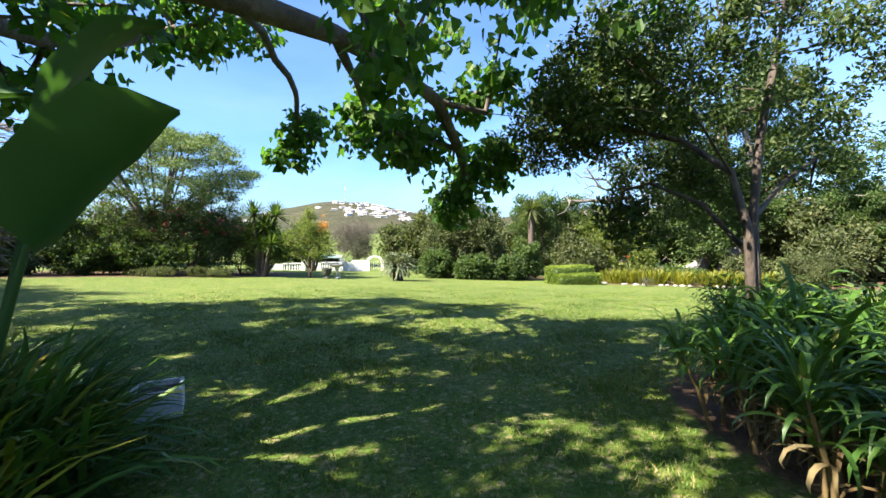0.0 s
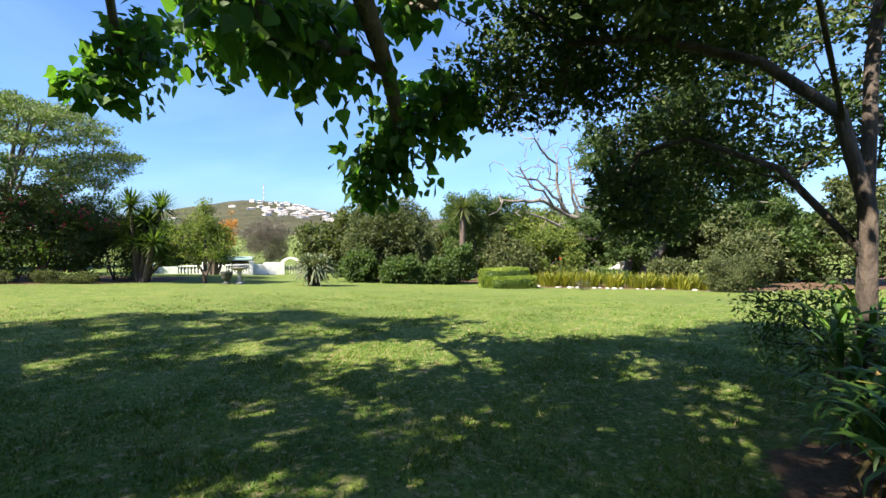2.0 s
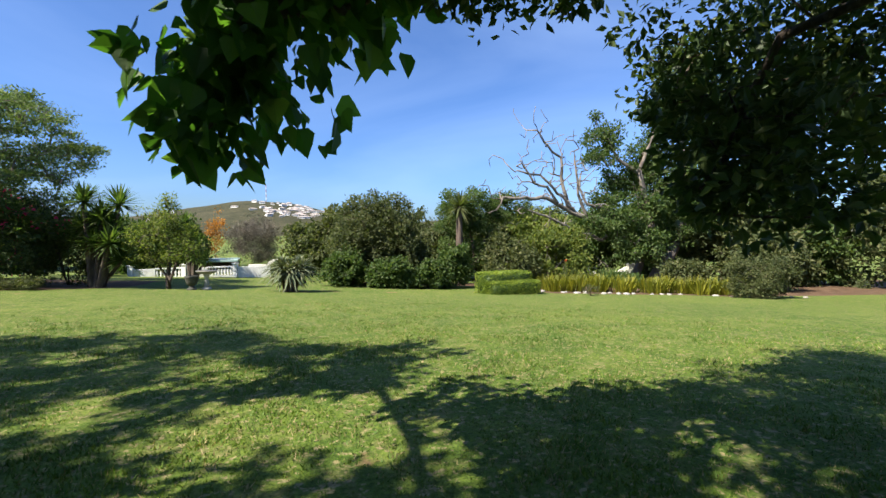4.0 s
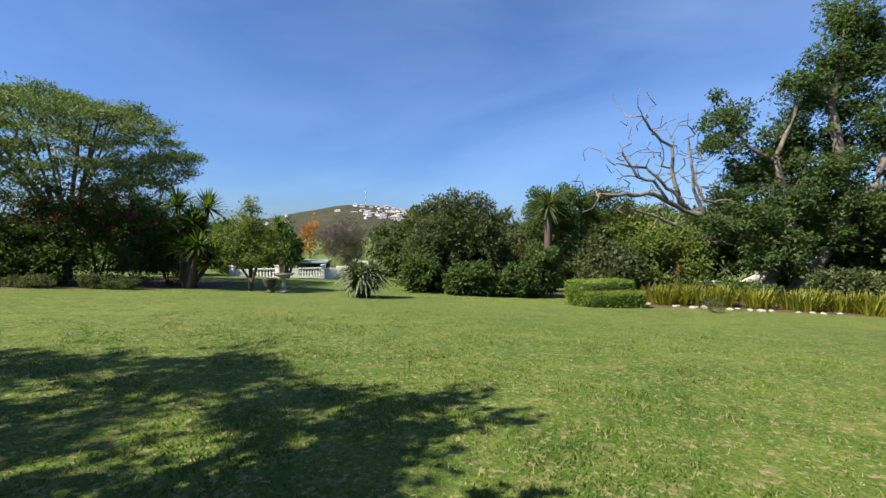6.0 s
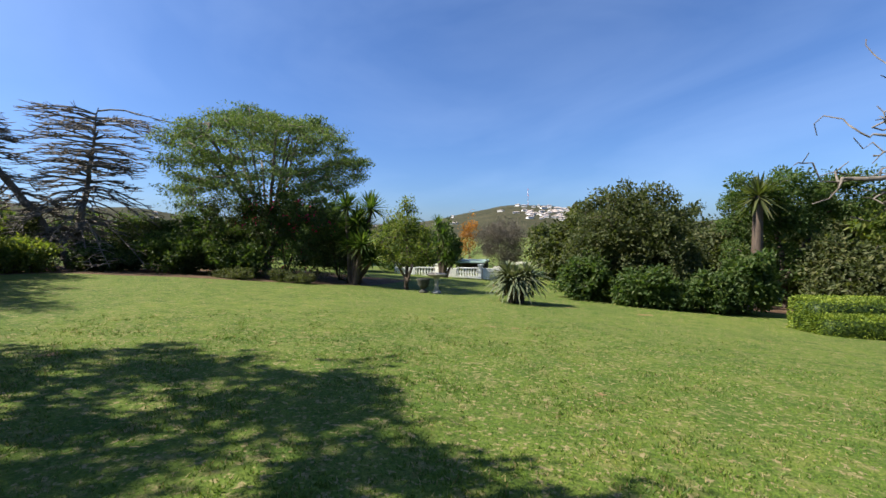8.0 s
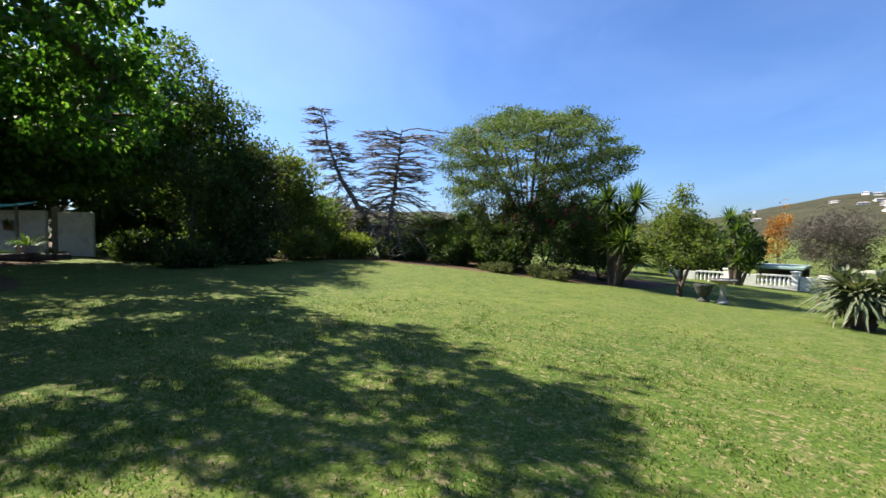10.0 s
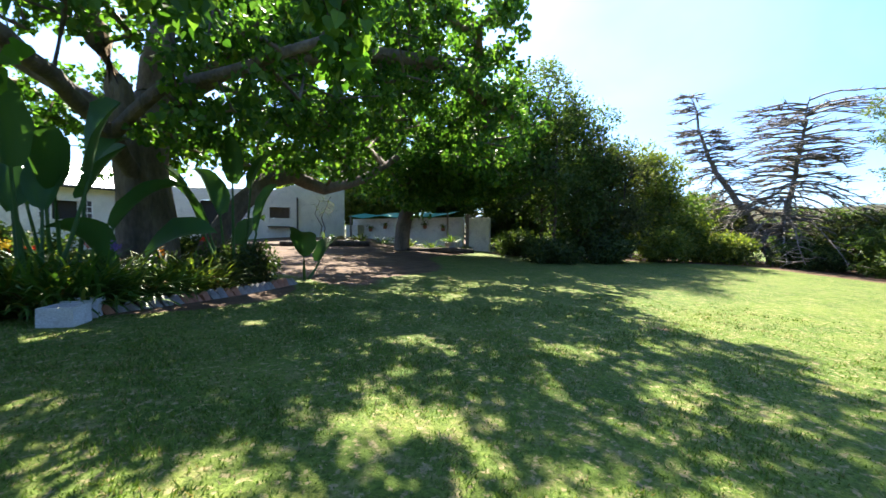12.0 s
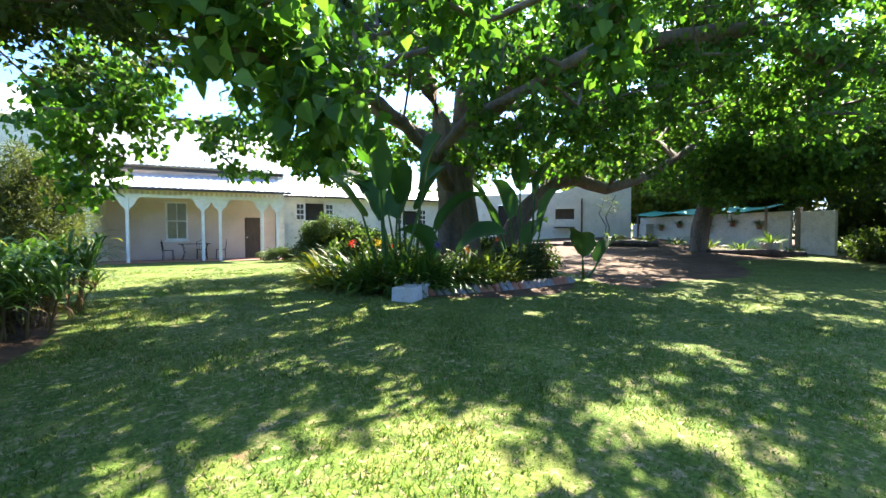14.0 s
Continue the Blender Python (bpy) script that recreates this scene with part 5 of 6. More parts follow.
dead_tree()
x, y, z = up(21.5, 33.5)
tree("tall_tree", "tall ragged tree with pale grey limbs and open dark foliage", [
    [(x, y, z - 0.1), (x + 1.1, y, z + 1.7), (x + 2.4, y + 0.1, z + 3.6), (x + 2.8, y - 0.2, z + 6.2), (x + 2.3, y - 0.3, z + 9.0), (x + 2.0, y, z + 11.5), (x + 2.6, y, z + 14.2), (x + 3.1, y, z + 17.2)],
    [(x + 1.0, y, z + 1.6), (x - 0.4, y - 0.4, z + 4.6), (x - 1.5, y - 0.5, z + 8.4), (x - 0.4, y - 0.2, z + 10.4), (x + 0.3, y, z + 12.2)],
    [(x + 2.5, y, z + 4.0), (x + 4.4, y - 0.4, z + 6.8), (x + 5.4, y - 0.2, z + 10.2)],
    [(x - 1.5, y - 0.5, z + 8.2), (x - 3.2, y - 0.5, z + 9.2), (x - 4.2, y - 0.4, z + 11.2)],
    [(x + 2.8, y - 0.3, z + 7.0), (x + 1.5, y - 0.9, z + 7.6), (x + 0.3, y - 1.1, z + 7.4)],
], [((x - 4.2, y, z + 10.4), (1.5, 1.4, 2.0), 40), ((x + 2.9, y, z + 16.6), (1.5, 1.4, 1.6), 40), ((x + 5.4, y, z + 14.6), (2.0, 1.7, 2.2), 50), ((x + 3.8, y + 0.4, z + 14.2), (1.4, 1.4, 1.3), 30), ((x - 2.6, y + 0.6, z + 6.2), (1.8, 1.4, 2.0), 40), ((x - 3.6, y - 1.0, z + 4.6), (1.9, 1.4, 1.7), 34), ((x + 7, y - 3, z + 7), (3.2, 2.5, 4.5), 110), ((x + 3.2, y - 0.4, z + 5.2), (2.4, 1.6, 2.0), 50), ((x + 1.6, y - 0.3, z + 7.2), (2.0, 1.4, 1.8), 40), ((x + 2.2, y, z + 14.0), (1.5, 1.4, 1.3), 26), ((x + 3.6, y + 0.6, z + 11.8), (1.4, 1.4, 1.3), 24), ((x + 5.6, y, z + 10.6), (2.2, 1.8, 2.2), 46), ((x - 0.6, y - 0.2, z + 5.4), (2.2, 1.8, 2.0), 56), ((x + 4.6, y + 0.6, z + 6.0), (2.6, 1.8, 2.2), 56), ((x + 0.2, y, z + 12.6), (1.2, 1.2, 0.9), 18), ((x - 1.9, y + 0.4, z + 7.8), (1.6, 1.3, 1.5), 30), ((x + 1.2, y + 1.4, z + 8.4), (1.6, 1.2, 1.8), 34), ((x - 1.3, y - 1.2, z + 3.0), (2.0, 1.3, 1.5), 44), ((x + 1.0, y + 0.6, z + 4.6), (2.6, 1.6, 2.2), 54), ((x + 0.9, y + 1.0, z + 10.4), (1.8, 1.4, 1.7), 36), ((x - 0.6, y + 0.5, z + 9.4), (1.5, 1.3, 1.6), 30), ((x + 3.6, y + 1.0, z + 8.8), (1.9, 1.4, 2.0), 40), ((x + 1.8, y + 0.4, z + 12.4), (1.2, 1.2, 1.0), 18)], LEAF_MID, BARK_TALL, 104, size=0.21, per=90, spread=0.34, fill=0.25, tip=0.02, power=0.46, girths=((0.5, 0.07), (0.2, 0.06), (0.2, 0.05), (0.09, 0.04), (0.07, 0.03)))


def box_hedge():
    """A clipped hedge in two rounded tiers."""
    rng = np.random.default_rng(105)
    x, y = 7.5, 24.6
    ob = thing("box_hedge", "clipped box hedge in two rounded tiers", "hedge", up(x, y), 18)
    for nm, rx, ry, z0, z1, off in (("lower_tier", 1.42, 0.60, 0.0, 0.62, -0.30), ("upper_tier", 1.40, 0.66, 0.0, 1.0, 0.34)):
        n = 7000
        q = rng.random(n)
        s, h = rng.uniform(-1, 1, n), rng.random(n)
        top, long_ = q < 0.42, q < 0.82
        px = np.where(long_, s * rx, np.sign(s) * rx)
        py = np.where(top, rng.uniform(-1, 1, n) * ry, np.where(long_, np.sign(rng.normal(size=n)) * ry, rng.uniform(-1, 1, n) * ry))
        pz = np.where(top, z1, z0 + h * (z1 - z0))
        # round the ends and the shoulders
        end = np.clip((np.abs(px) / rx - 0.72) / 0.28, 0, 1)
        py = py * (1 - 0.42 * end ** 2)
        px = px * (1 - 0.05 * np.clip((pz / z1 - 0.8) / 0.2, 0, 1) ** 2)
        pz = pz - np.where(top, 0.07 * (np.abs(py) / ry) ** 5 + 0.06 * end ** 3, 0)
        pos = np.stack([px, py + off, pz], 1) + rng.normal(size=(n, 3)) * 0.018
        axis = np.stack([px * (~top) * 0.6, py * (~top), np.where(top, 1.0, 0.3)], 1) + rng.normal(size=(n, 3)) * 0.5
        v, f = leaves(pos, axis, 0.07 * (0.7 + 0.6 * rng.random(n)), rng, 0.55)
        body = boxed(-rx * 0.9, rx * 0.9, off - ry * 0.8, off + ry * 0.8, z0 - 0.05, z1 - 0.09, bevel=0.2)
        tier = part(nm, body, LEAF_DARK, ob, smooth=True)
        part("clipped_leaves", mesh_of("clipped_leaves", v, f, LEAF_BOX), LEAF_BOX, tier)


box_hedge()
# strap-leaved bed with its stone edging
rg = np.random.default_rng(106)
for i in range(30):
    s = i / 29
    x, y = 10.2 + 11.5 * s + rg.normal() * 0.3, 26.6 + 0.9 * rg.random() - 2.6 * s * s + rg.normal() * 0.4
    clump("yellow_iris", "yellow-green strap-leaved clump in the flower bed", (x, y), 70, 0.95, 0.05, 110 + i, LEAF_YELLOW, 0.25, 0.22, lean=(0.05, 0.4), group="clumps in the flower bed")
stone_kinds = []
for i in range(4):
    bm = bmesh.new()
    bmesh.ops.create_icosphere(bm, subdivisions=2, radius=0.16)
    for vert in bm.verts:
        vert.co = Vector((vert.co.x * 1.3, vert.co.y, vert.co.z * 0.6)) * (1 + 0.25 * noise.noise(vert.co * 6 + Vector((i * 9, 0, 0))))
    stone_kinds.append(bm_mesh("edging_stone", bm, STONE, True))
for i in range(44):
    s = i / 43
    if rg.random() < 0.5:
        continue
    x, y = 9.6 + 12.5 * s, 25.7 - 2.9 * s ** 1.6 + rg.normal() * 0.25
    ob = new("edging_stone", stone_kinds[i % 4])
    ob.matrix_world = Matrix.Translation(up(x, y, 0.02)) @ Matrix.Rotation(rg.random() * 6.3, 4, "Z") @ Matrix.Scale(rg.uniform(0.35, 0.9), 4)
    tagged(ob, "pale rough stone edging the flower bed", "stone", "edging stones of the far bed")
bush("potted_shrub", "small half-bare shrub standing on the lawn", (11.2, 23.4), (0.5, 0.5, 0.6), LEAF_OLIVE, 150, size=0.05, n=26, per=9, spread=0.1, bark=WOOD_DARK, wide=0.3)
clump("red_aloe", "aloe with red flower spikes in the bed", (12.4, 28.2), 26, 1.7, 0.06, 151, LEAF_OLIVE, 0.2, 0.1, stalks=1, petal=PETAL_RED, lean=(0.05, 0.4))
bush("grey_green_shrub", "loose grey-green shrub beside the flower bed", (19.6, 22.6), (1.6, 1.2, 2.0), LEAF_OLIVE, 152, size=0.08, n=90, per=46, spread=0.22)


def white_wall():
    ob = thing("low_white_wall", "low white wall with a curved top and square pier", "wall", (19.2, 38.6, -2.9), -16)
    bm = bmesh.new()
    n = 14
    xs = np.linspace(0, 3.2, n)
    zt = 1.1 - 0.5 * np.sin(np.linspace(0, math.pi, n)) + 0.3 * np.linspace(0, 1, n)
    cols = [[bm.verts.new((x, y, z)) for (y, z) in ((-0.14, -0.3), (0.14, -0.3), (0.14, t), (-0.14, t))] for x, t in zip(xs, zt)]
    for a, b in zip(cols, cols[1:]):
        for i in range(4):
            bm.faces.new((a[i], a[(i + 1) % 4], b[(i + 1) % 4], b[i]))
    bm.faces.new(cols[0][::-1]), bm.faces.new(cols[-1])
    part("curved_wall", bm, PLASTER, ob)
    part("pier", box(boxed(3.202, 3.75, -0.27, 0.27, -0.3, 1.5, bevel=0.02), 3.12, 3.83, -0.35, 0.35, 1.5, 1.64, bevel=0.02), PLASTER, ob)


white_wall()
# ---------------------------------------------------------------- house
HO, HYAW = (-3.58, -12.49), math.degrees(math.atan2(0.1926, -0.9813))
# house frame: x along the front towards the wing, y out of the front is -y here, z up


def house_thing(name, label, category, dz=0.0, group=""):
    return thing(name, label, category, (*HO, dz), HYAW, group)


def wall_with_holes(x0, x1, y0, y1, z0, z1, holes):
    """A wall along x, in blocks round its openings (x0, x1, z0, z1)."""
    bm = bmesh.new()
    holes = sorted(holes)
    at = x0
    for a, b, c, d in holes:
        if a > at:
            box(bm, at, a, y0, y1, z0, z1)
        if c > z0:
            box(bm, a, b, y0, y1, z0, c)
        if d < z1:
            box(bm, a, b, y0, y1, d, z1)
        at = b
    if at < x1:
        box(bm, at, x1, y0, y1, z0, z1)
    bmesh.ops.remove_doubles(bm, verts=bm.verts, dist=0.0005)
    return bm


def sheet_roof(x0, x1, low, high, ribs=0.25):
    """Ribbed roof sheet from (y, z) low to (y, z) high, with thickness."""
    bm = bmesh.new()
    n = max(2, int((x1 - x0) / (ribs / 4)))
    prev = None
    for i in range(n + 1):
        x = x0 + (x1 - x0) * i / n
        dz = 0.018 * math.cos(i * math.pi / 2)
        row = [bm.verts.new((x, low[0], low[1] + dz)), bm.verts.new((x, high[0], high[1] + dz)), bm.verts.new((x, high[0], high[1] + dz - 0.05)), bm.verts.new((x, low[0], low[1] + dz - 0.05))]
        if prev:
            for j in range(4):
                bm.faces.new((prev[j], prev[(j + 1) % 4], row[(j + 1) % 4], row[j]))
        prev = row
    return bm


def sash_window(house, x0, x1, z0, z1, y, panes=(2, 2), inner=None):
    w = part("window", boxed(x0 + 0.05, x1 - 0.05, y + 0.16, y + 0.2, z0 + 0.05, z1 - 0.05), inner or CURTAIN, house, "window with pale drawn curtains" if inner is None else "dark window")
    fr = bmesh.new()
    for a in ((x0, x0 + 0.07, z0, z1), (x1 - 0.07, x1, z0, z1), (x0 + 0.07, x1 - 0.07, z0, z0 + 0.07), (x0 + 0.07, x1 - 0.07, z1 - 0.07, z1)):
        box(fr, a[0], a[1], y + 0.02, y + 0.1, a[2], a[3])
    for i in range(1, panes[0]):
        x = x0 + (x1 - x0) * i / panes[0]
        box(fr, x - 0.018, x + 0.018, y + 0.035, y + 0.085, z0 + 0.07, z1 - 0.07)
    for i in range(1, panes[1]):
        z = z0 + (z1 - z0) * i / panes[1]
        box(fr, x0 + 0.07, x1 - 0.07, y + 0.03, y + 0.09, z - 0.025, z + 0.025)
    part("frame", fr, PAINT_WHITE, w)
    for i in range(panes[0]):
        for j in range(panes[1]):
            a, b = x0 + 0.07 + (x1 - x0 - 0.14) * i / panes[0], x0 + 0.07 + (x1 - x0 - 0.14) * (i + 1) / panes[0]
            c, d = z0 + 0.07 + (z1 - z0 - 0.14) * j / panes[1], z0 + 0.07 + (z1 - z0 - 0.14) * (j + 1) / panes[1]
            p = part("pane", boxed(a + 0.02, b - 0.02, y + 0.055, y + 0.061, c + 0.03, d - 0.03), GLASS, w)
            p.visible_shadow = False
    part("sill", boxed(x0 - 0.06, x1 + 0.06, y - 0.06, y + 0.018, z0 - 0.08, z0 - 0.004, bevel=0.01), PAINT_WHITE, w)
    return w


def main_house():
    h = house_thing("main_house", "white farmhouse with a pillared veranda and pale roof", "house")
    win, door = (-3.41, -2.52, 0.94, 2.72), (-0.1, 0.6, 0.0, 2.03)
    part("front_wall", wall_with_holes(-5.6, 1.45, 0.0, 0.3, -0.3, 4.3, [win, door]), PLASTER_CREAM, h, "pink-cream plastered veranda wall")
    part("side_wall", boxed(-5.9, -5.602, -2.35, 0.3, -0.3, 4.3), PLASTER, h)
    part("end_wall", boxed(1.452, 1.75, -0.02, 6.0, -0.3, 4.3), PLASTER, h)
    part("projecting_wall", boxed(-11.5, -5.902, -2.35, -2.05, -0.3, 5.6), PLASTER, h)
    part("back_wall", boxed(-11.5, 1.75, 6.002, 6.3, -0.3, 4.3), PLASTER, h)
    part("floor", boxed(-5.6, 1.7, -2.3, -0.004, -0.3, 0.04, bevel=0.01), BRICK_PAVING, h, "red tiled veranda floor")
    part("veranda_roof", sheet_roof(-5.75, 1.75, (-2.55, 3.12), (0.0, 3.98)), ROOF_METAL, h)
    part("gutter", boxed(-5.75, 1.8, -2.66, -2.54, 3.0, 3.1, bevel=0.02), GUTTER_DARK, h, "dark gutter")
    part("flashing", boxed(-5.75, 1.75, -0.1, -0.003, 4.12, 4.25), GUTTER_DARK, h, "dark gutter")
    part("main_roof", sheet_roof(-12.0, 2.1, (-0.45, 4.34), (3.2, 7.2)), ROOF_METAL, h)
    part("back_roof", sheet_roof(-12.0, 2.1, (6.8, 4.34), (3.2, 7.2)), ROOF_METAL, h)
    part("gable_roof", sheet_roof(-12.0, -5.6, (-2.7, 5.62), (0.5, 7.4)), ROOF_METAL, h)
    # turned posts with cut-out brackets, and the fretwork band
    for x in (-4.47, -1.78, -1.12, 0.59, 1.25):
        post = part("post", boxed(x - 0.06, x + 0.06, -2.11, -1.99, 0.042, 2.72, bevel=0.012), PAINT_WHITE, h)
        part("capital", boxed(x - 0.09, x + 0.09, -2.14, -1.96, 2.22, 2.3, bevel=0.01), PAINT_WHITE, post)
        for side in (-1, 1):
            bm = bmesh.new()
            n = 9
            inner = [(0.06 + 0.38 * (i / (n - 1)) ** 0.85 + 0.03 * math.sin(2 * math.pi * i / (n - 1)), 2.26 + 0.46 * i / (n - 1)) for i in range(n)]
            va = [[bm.verts.new((x + side * px, yy, pz)) for px, pz in inner] for yy in (-2.075, -2.025)]
            vb = [[bm.verts.new((x + side * 0.056, yy, pz)) for _, pz in inner] for yy in (-2.075, -2.025)]
            for i in range(n - 1):
                for a, b in ((va[0], vb[0]), (va[1], vb[1])):
                    bm.faces.new((a[i], a[i + 1], b[i + 1], b[i]))
                bm.faces.new((va[0][i], va[0][i + 1], va[1][i + 1], va[1][i]))
            part("bracket", bm, PAINT_WHITE, post)
    part("beam", boxed(-5.5, 1.5, -2.12, -1.98, 2.722, 2.86, bevel=0.01), PAINT_WHITE, h)
    for i in range(36):
        x = -5.4 + i * 0.194
        part("fretwork_drop", boxed(x - 0.045, x + 0.045, -2.1, -2.06, 2.862, 2.99), PAINT_WHITE, h)
    sash_window(h, *win, 0.0, (2, 2))
    d = part("door", boxed(-0.06, 0.56, 0.1, 0.15, 0.02, 1.99), WOOD_DARK, h, "dark panelled wooden door")
    fr = bmesh.new()
    for a in ((-0.1, -0.06, 0.02, 2.03), (0.56, 0.6, 0.02, 2.03), (-0.06, 0.56, 1.99, 2.03)):
        box(fr, a[0], a[1], 0.02, 0.2, a[2], a[3])
    part("door_frame", fr, GUTTER_DARK, d)
    for z0, z1 in ((0.15, 0.85), (1.0, 1.85)):
        for x0, x1 in ((0.02, 0.22), (0.28, 0.48)):
            part("door_panel", boxed(x0, x1, 0.08, 0.099, z0, z1, bevel=0.008), WOOD_DARK, d)
    part("door_handle", boxed(-0.02, 0.02, 0.03, 0.098, 1.02, 1.08, bevel=0.01), PAINT_WHITE, d)
    part("downpipe", lathe([(0.045, 0.0), (0.045, 3.0)], 10), GUTTER_DARK, h, "dark downpipe").location = (1.36, -0.08, 0.04)


main_house()


def long_wing():
    h = house_thing("long_wing", "long white farm wing with a low pale roof", "house", 0.0)
    y = 1.0
    holes = [(2.95, 3.95, 1.95, 2.9), (8.6, 9.6, 1.75, 2.6)]
    part("front_wall", wall_with_holes(1.76, 15.0, y, y + 0.3, -0.3, 3.3, holes), PLASTER, h)
    part("back_wall", boxed(1.76, 15.0, 6.0, 6.3, -0.3, 3.3), PLASTER, h)
    part("roof", sheet_roof(1.76, 15.2, (y - 0.35, 3.28), (3.6, 4.7)), ROOF_METAL, h)
    part("back_roof", sheet_roof(1.76, 15.2, (6.6, 3.28), (3.6, 4.7)), ROOF_METAL, h)
    part("gutter", boxed(1.8, 15.2, y - 0.42, y - 0.34, 3.17, 3.27, bevel=0.02), GUTTER_DARK, h, "dark gutter")
    for a, b, c, d in holes:
        # a flat dark panel closes the opening in place of a shaded room
        w = part("window", boxed(a, b, y + 0.22, y + 0.26, c, d), ROOM_SHADE, h, "open window with a dark panel as its unlit room")
        part("sill", boxed(a - 0.05, b + 0.05, y - 0.05, y - 0.003, c - 0.07, c), PAINT_WHITE, w)
        for s0 in (a - 0.52, b + 0.04):
            sh = part("shutter", boxed(s0, s0 + 0.48, y - 0.05, y - 0.004, c - 0.02, d + 0.02, bevel=0.006), PAINT_WHITE, w, "white barred shutter folded back")
            for i in range(2):
                for j in range(3):
                    part("pane", boxed(s0 + 0.06 + i * 0.19, s0 + 0.22 + i * 0.19, y - 0.056, y - 0.051, c + 0.06 + j * 0.29, c + 0.29 + j * 0.29), GUTTER_DARK, sh)


long_wing()


def outbuilding():
    """The taller white building between the wing and the garden wall."""
    a, b = Vector((-15.2, -10.4)), Vector((-23.4, -3.6))
    ang = math.degrees(math.atan2(b.y - a.y, b.x - a.x))
    L = (b - a).length
    h = thing("outbuilding", "white plastered outbuilding with a stepped roofline", "house", (*a, 0.6), ang)
    holes = [(2.6, 3.5, 0.3, 2.35), (6.1, 7.3, 1.45, 2.1)]
    part("front_wall", wall_with_holes(0, L, 0.0, 0.3, -0.9, 2.5, holes), PLASTER, h)
    up_ = bmesh.new()
    vs = [[up_.verts.new((x, y, z)) for x, z in ((0, 2.5), (L, 2.5), (L, 3.7), (L * 0.78, 3.7), (L * 0.6, 3.1), (0, 2.9))] for y in (0.0, 0.3)]
    up_.faces.new(vs[0]), up_.faces.new(vs[1][::-1])
    for i in range(6):
        up_.faces.new((vs[0][i], vs[1][i], vs[1][(i + 1) % 6], vs[0][(i + 1) % 6]))
    part("parapet", up_, PLASTER, h)
    part("side_wall", boxed(L - 0.3, L, 0.302, 6, -0.9, 3.69), PLASTER, h)
    part("roof", sheet_roof(0, L - 0.31, (0.31, 2.6), (6, 3.6)), ROOF_METAL, h)
    # no room behind: the doorway's shade is a dark board
    part("door", boxed(2.62, 3.48, 0.18, 0.24, 0.3, 2.33), ROOM_SHADE, h, "open doorway with a dark panel as its unlit room")
    part("vent", boxed(6.12, 7.28, 0.18, 0.22, 1.46, 2.09), WOOD_DARK, h, "small dark wooden shutter")
    part("downpipe", lathe([(0.05, -0.4), (0.05, 2.7)], 10), WOOD_DARK, h, "brown downpipe").location = (L * 0.72, -0.08, 0)
    part("shelf", boxed(6.0, 7.2, -0.3, -0.003, 0.9, 0.98), WOOD_DARK, h)


outbuilding()


def garden_wall():
    a, b = Vector((-23.9, -3.2)), Vector((-22.2, 6.0))
    ang = math.degrees(math.atan2(b.y - a.y, b.x - a.x))
    L = (b - a).length
    h = thing("garden_wall", "white plastered garden wall with hanging flower pots", "wall", (*a, 0.35), ang)
    part("wall", boxed(0, L - 1.6, -0.12, 0.12, -0.5, 1.75, bevel=0.02), PLASTER, h)
    part("end_panel", boxed(L - 1.2, L, -0.12, 0.12, -0.5, 1.7, bevel=0.02), PLASTER, h)
    part("end_post", boxed(L - 1.4, L - 1.21, -0.14, 0.14, -0.5, 1.9, bevel=0.02), WOOD_GREY, h, "weathered wooden post")
    part("side_pier", boxed(-0.02, 0.9, -0.75, -0.122, -0.5, 1.35, bevel=0.02), PLASTER, h)
    aw = bmesh.new()
    n = 14
    rows = [[aw.verts.new((0.3 + (L - 2.4) * i / n, y, 2.0 + dz - 0.14 * math.sin(i / n * math.pi * 3) ** 2)) for y, dz in ((-0.9, -0.1), (0.7, 0.16), (0.7, 0.14), (-0.9, -0.12))] for i in range(n + 1)]
    for p, q in zip(rows, rows[1:]):
        for j in range(4):
            aw.faces.new((p[j], p[(j + 1) % 4], q[(j + 1) % 4], q[j]))
    sh = thing("shade_cloth", "sagging green shade cloth stretched over the wall", "awning", (*a, 0.35), ang)
    part("cloth", aw, AWNING, sh)
    for x in (0.4, L * 0.45, L - 2.2):
        part("pole", boxed(x - 0.04, x + 0.04, -0.86, -0.78, -0.5, 1.95), WOOD_GREY, sh)
    rng = np.random.default_rng(160)
    inv = h.matrix_world
    for i, x in enumerate((1.5, 2.6, 4.2, 5.4, 6.6)):
        p = inv @ Vector((x, -0.26, 0.95 + 0.15 * (i % 2)))
        pot = thing("hanging_pot", "terracotta pot with a trailing plant on the white wall", "flower pot", tuple(p), 0, "pots on the garden wall")
        part("pot", lathe([(0.07, 0.0), (0.1, 0.02), (0.13, 0.18), (0.14, 0.2), (0.12, 0.2)], 14), TERRACOTTA, pot, "", True)
        v, f = ribbons(np.tile([0, 0, 0.2], (40, 1)), rng.random(40) * 6.3, 0.4, 0.03, 1.1, rng, spread=0.06)
        leaf = (LEAF_LIGHT, LEAF_YELLOW, LEAF_MID)[i % 3]
        part("trailing_plant", mesh_of("trailing_plant", v, f, leaf, True), leaf, pot)


garden_wall()


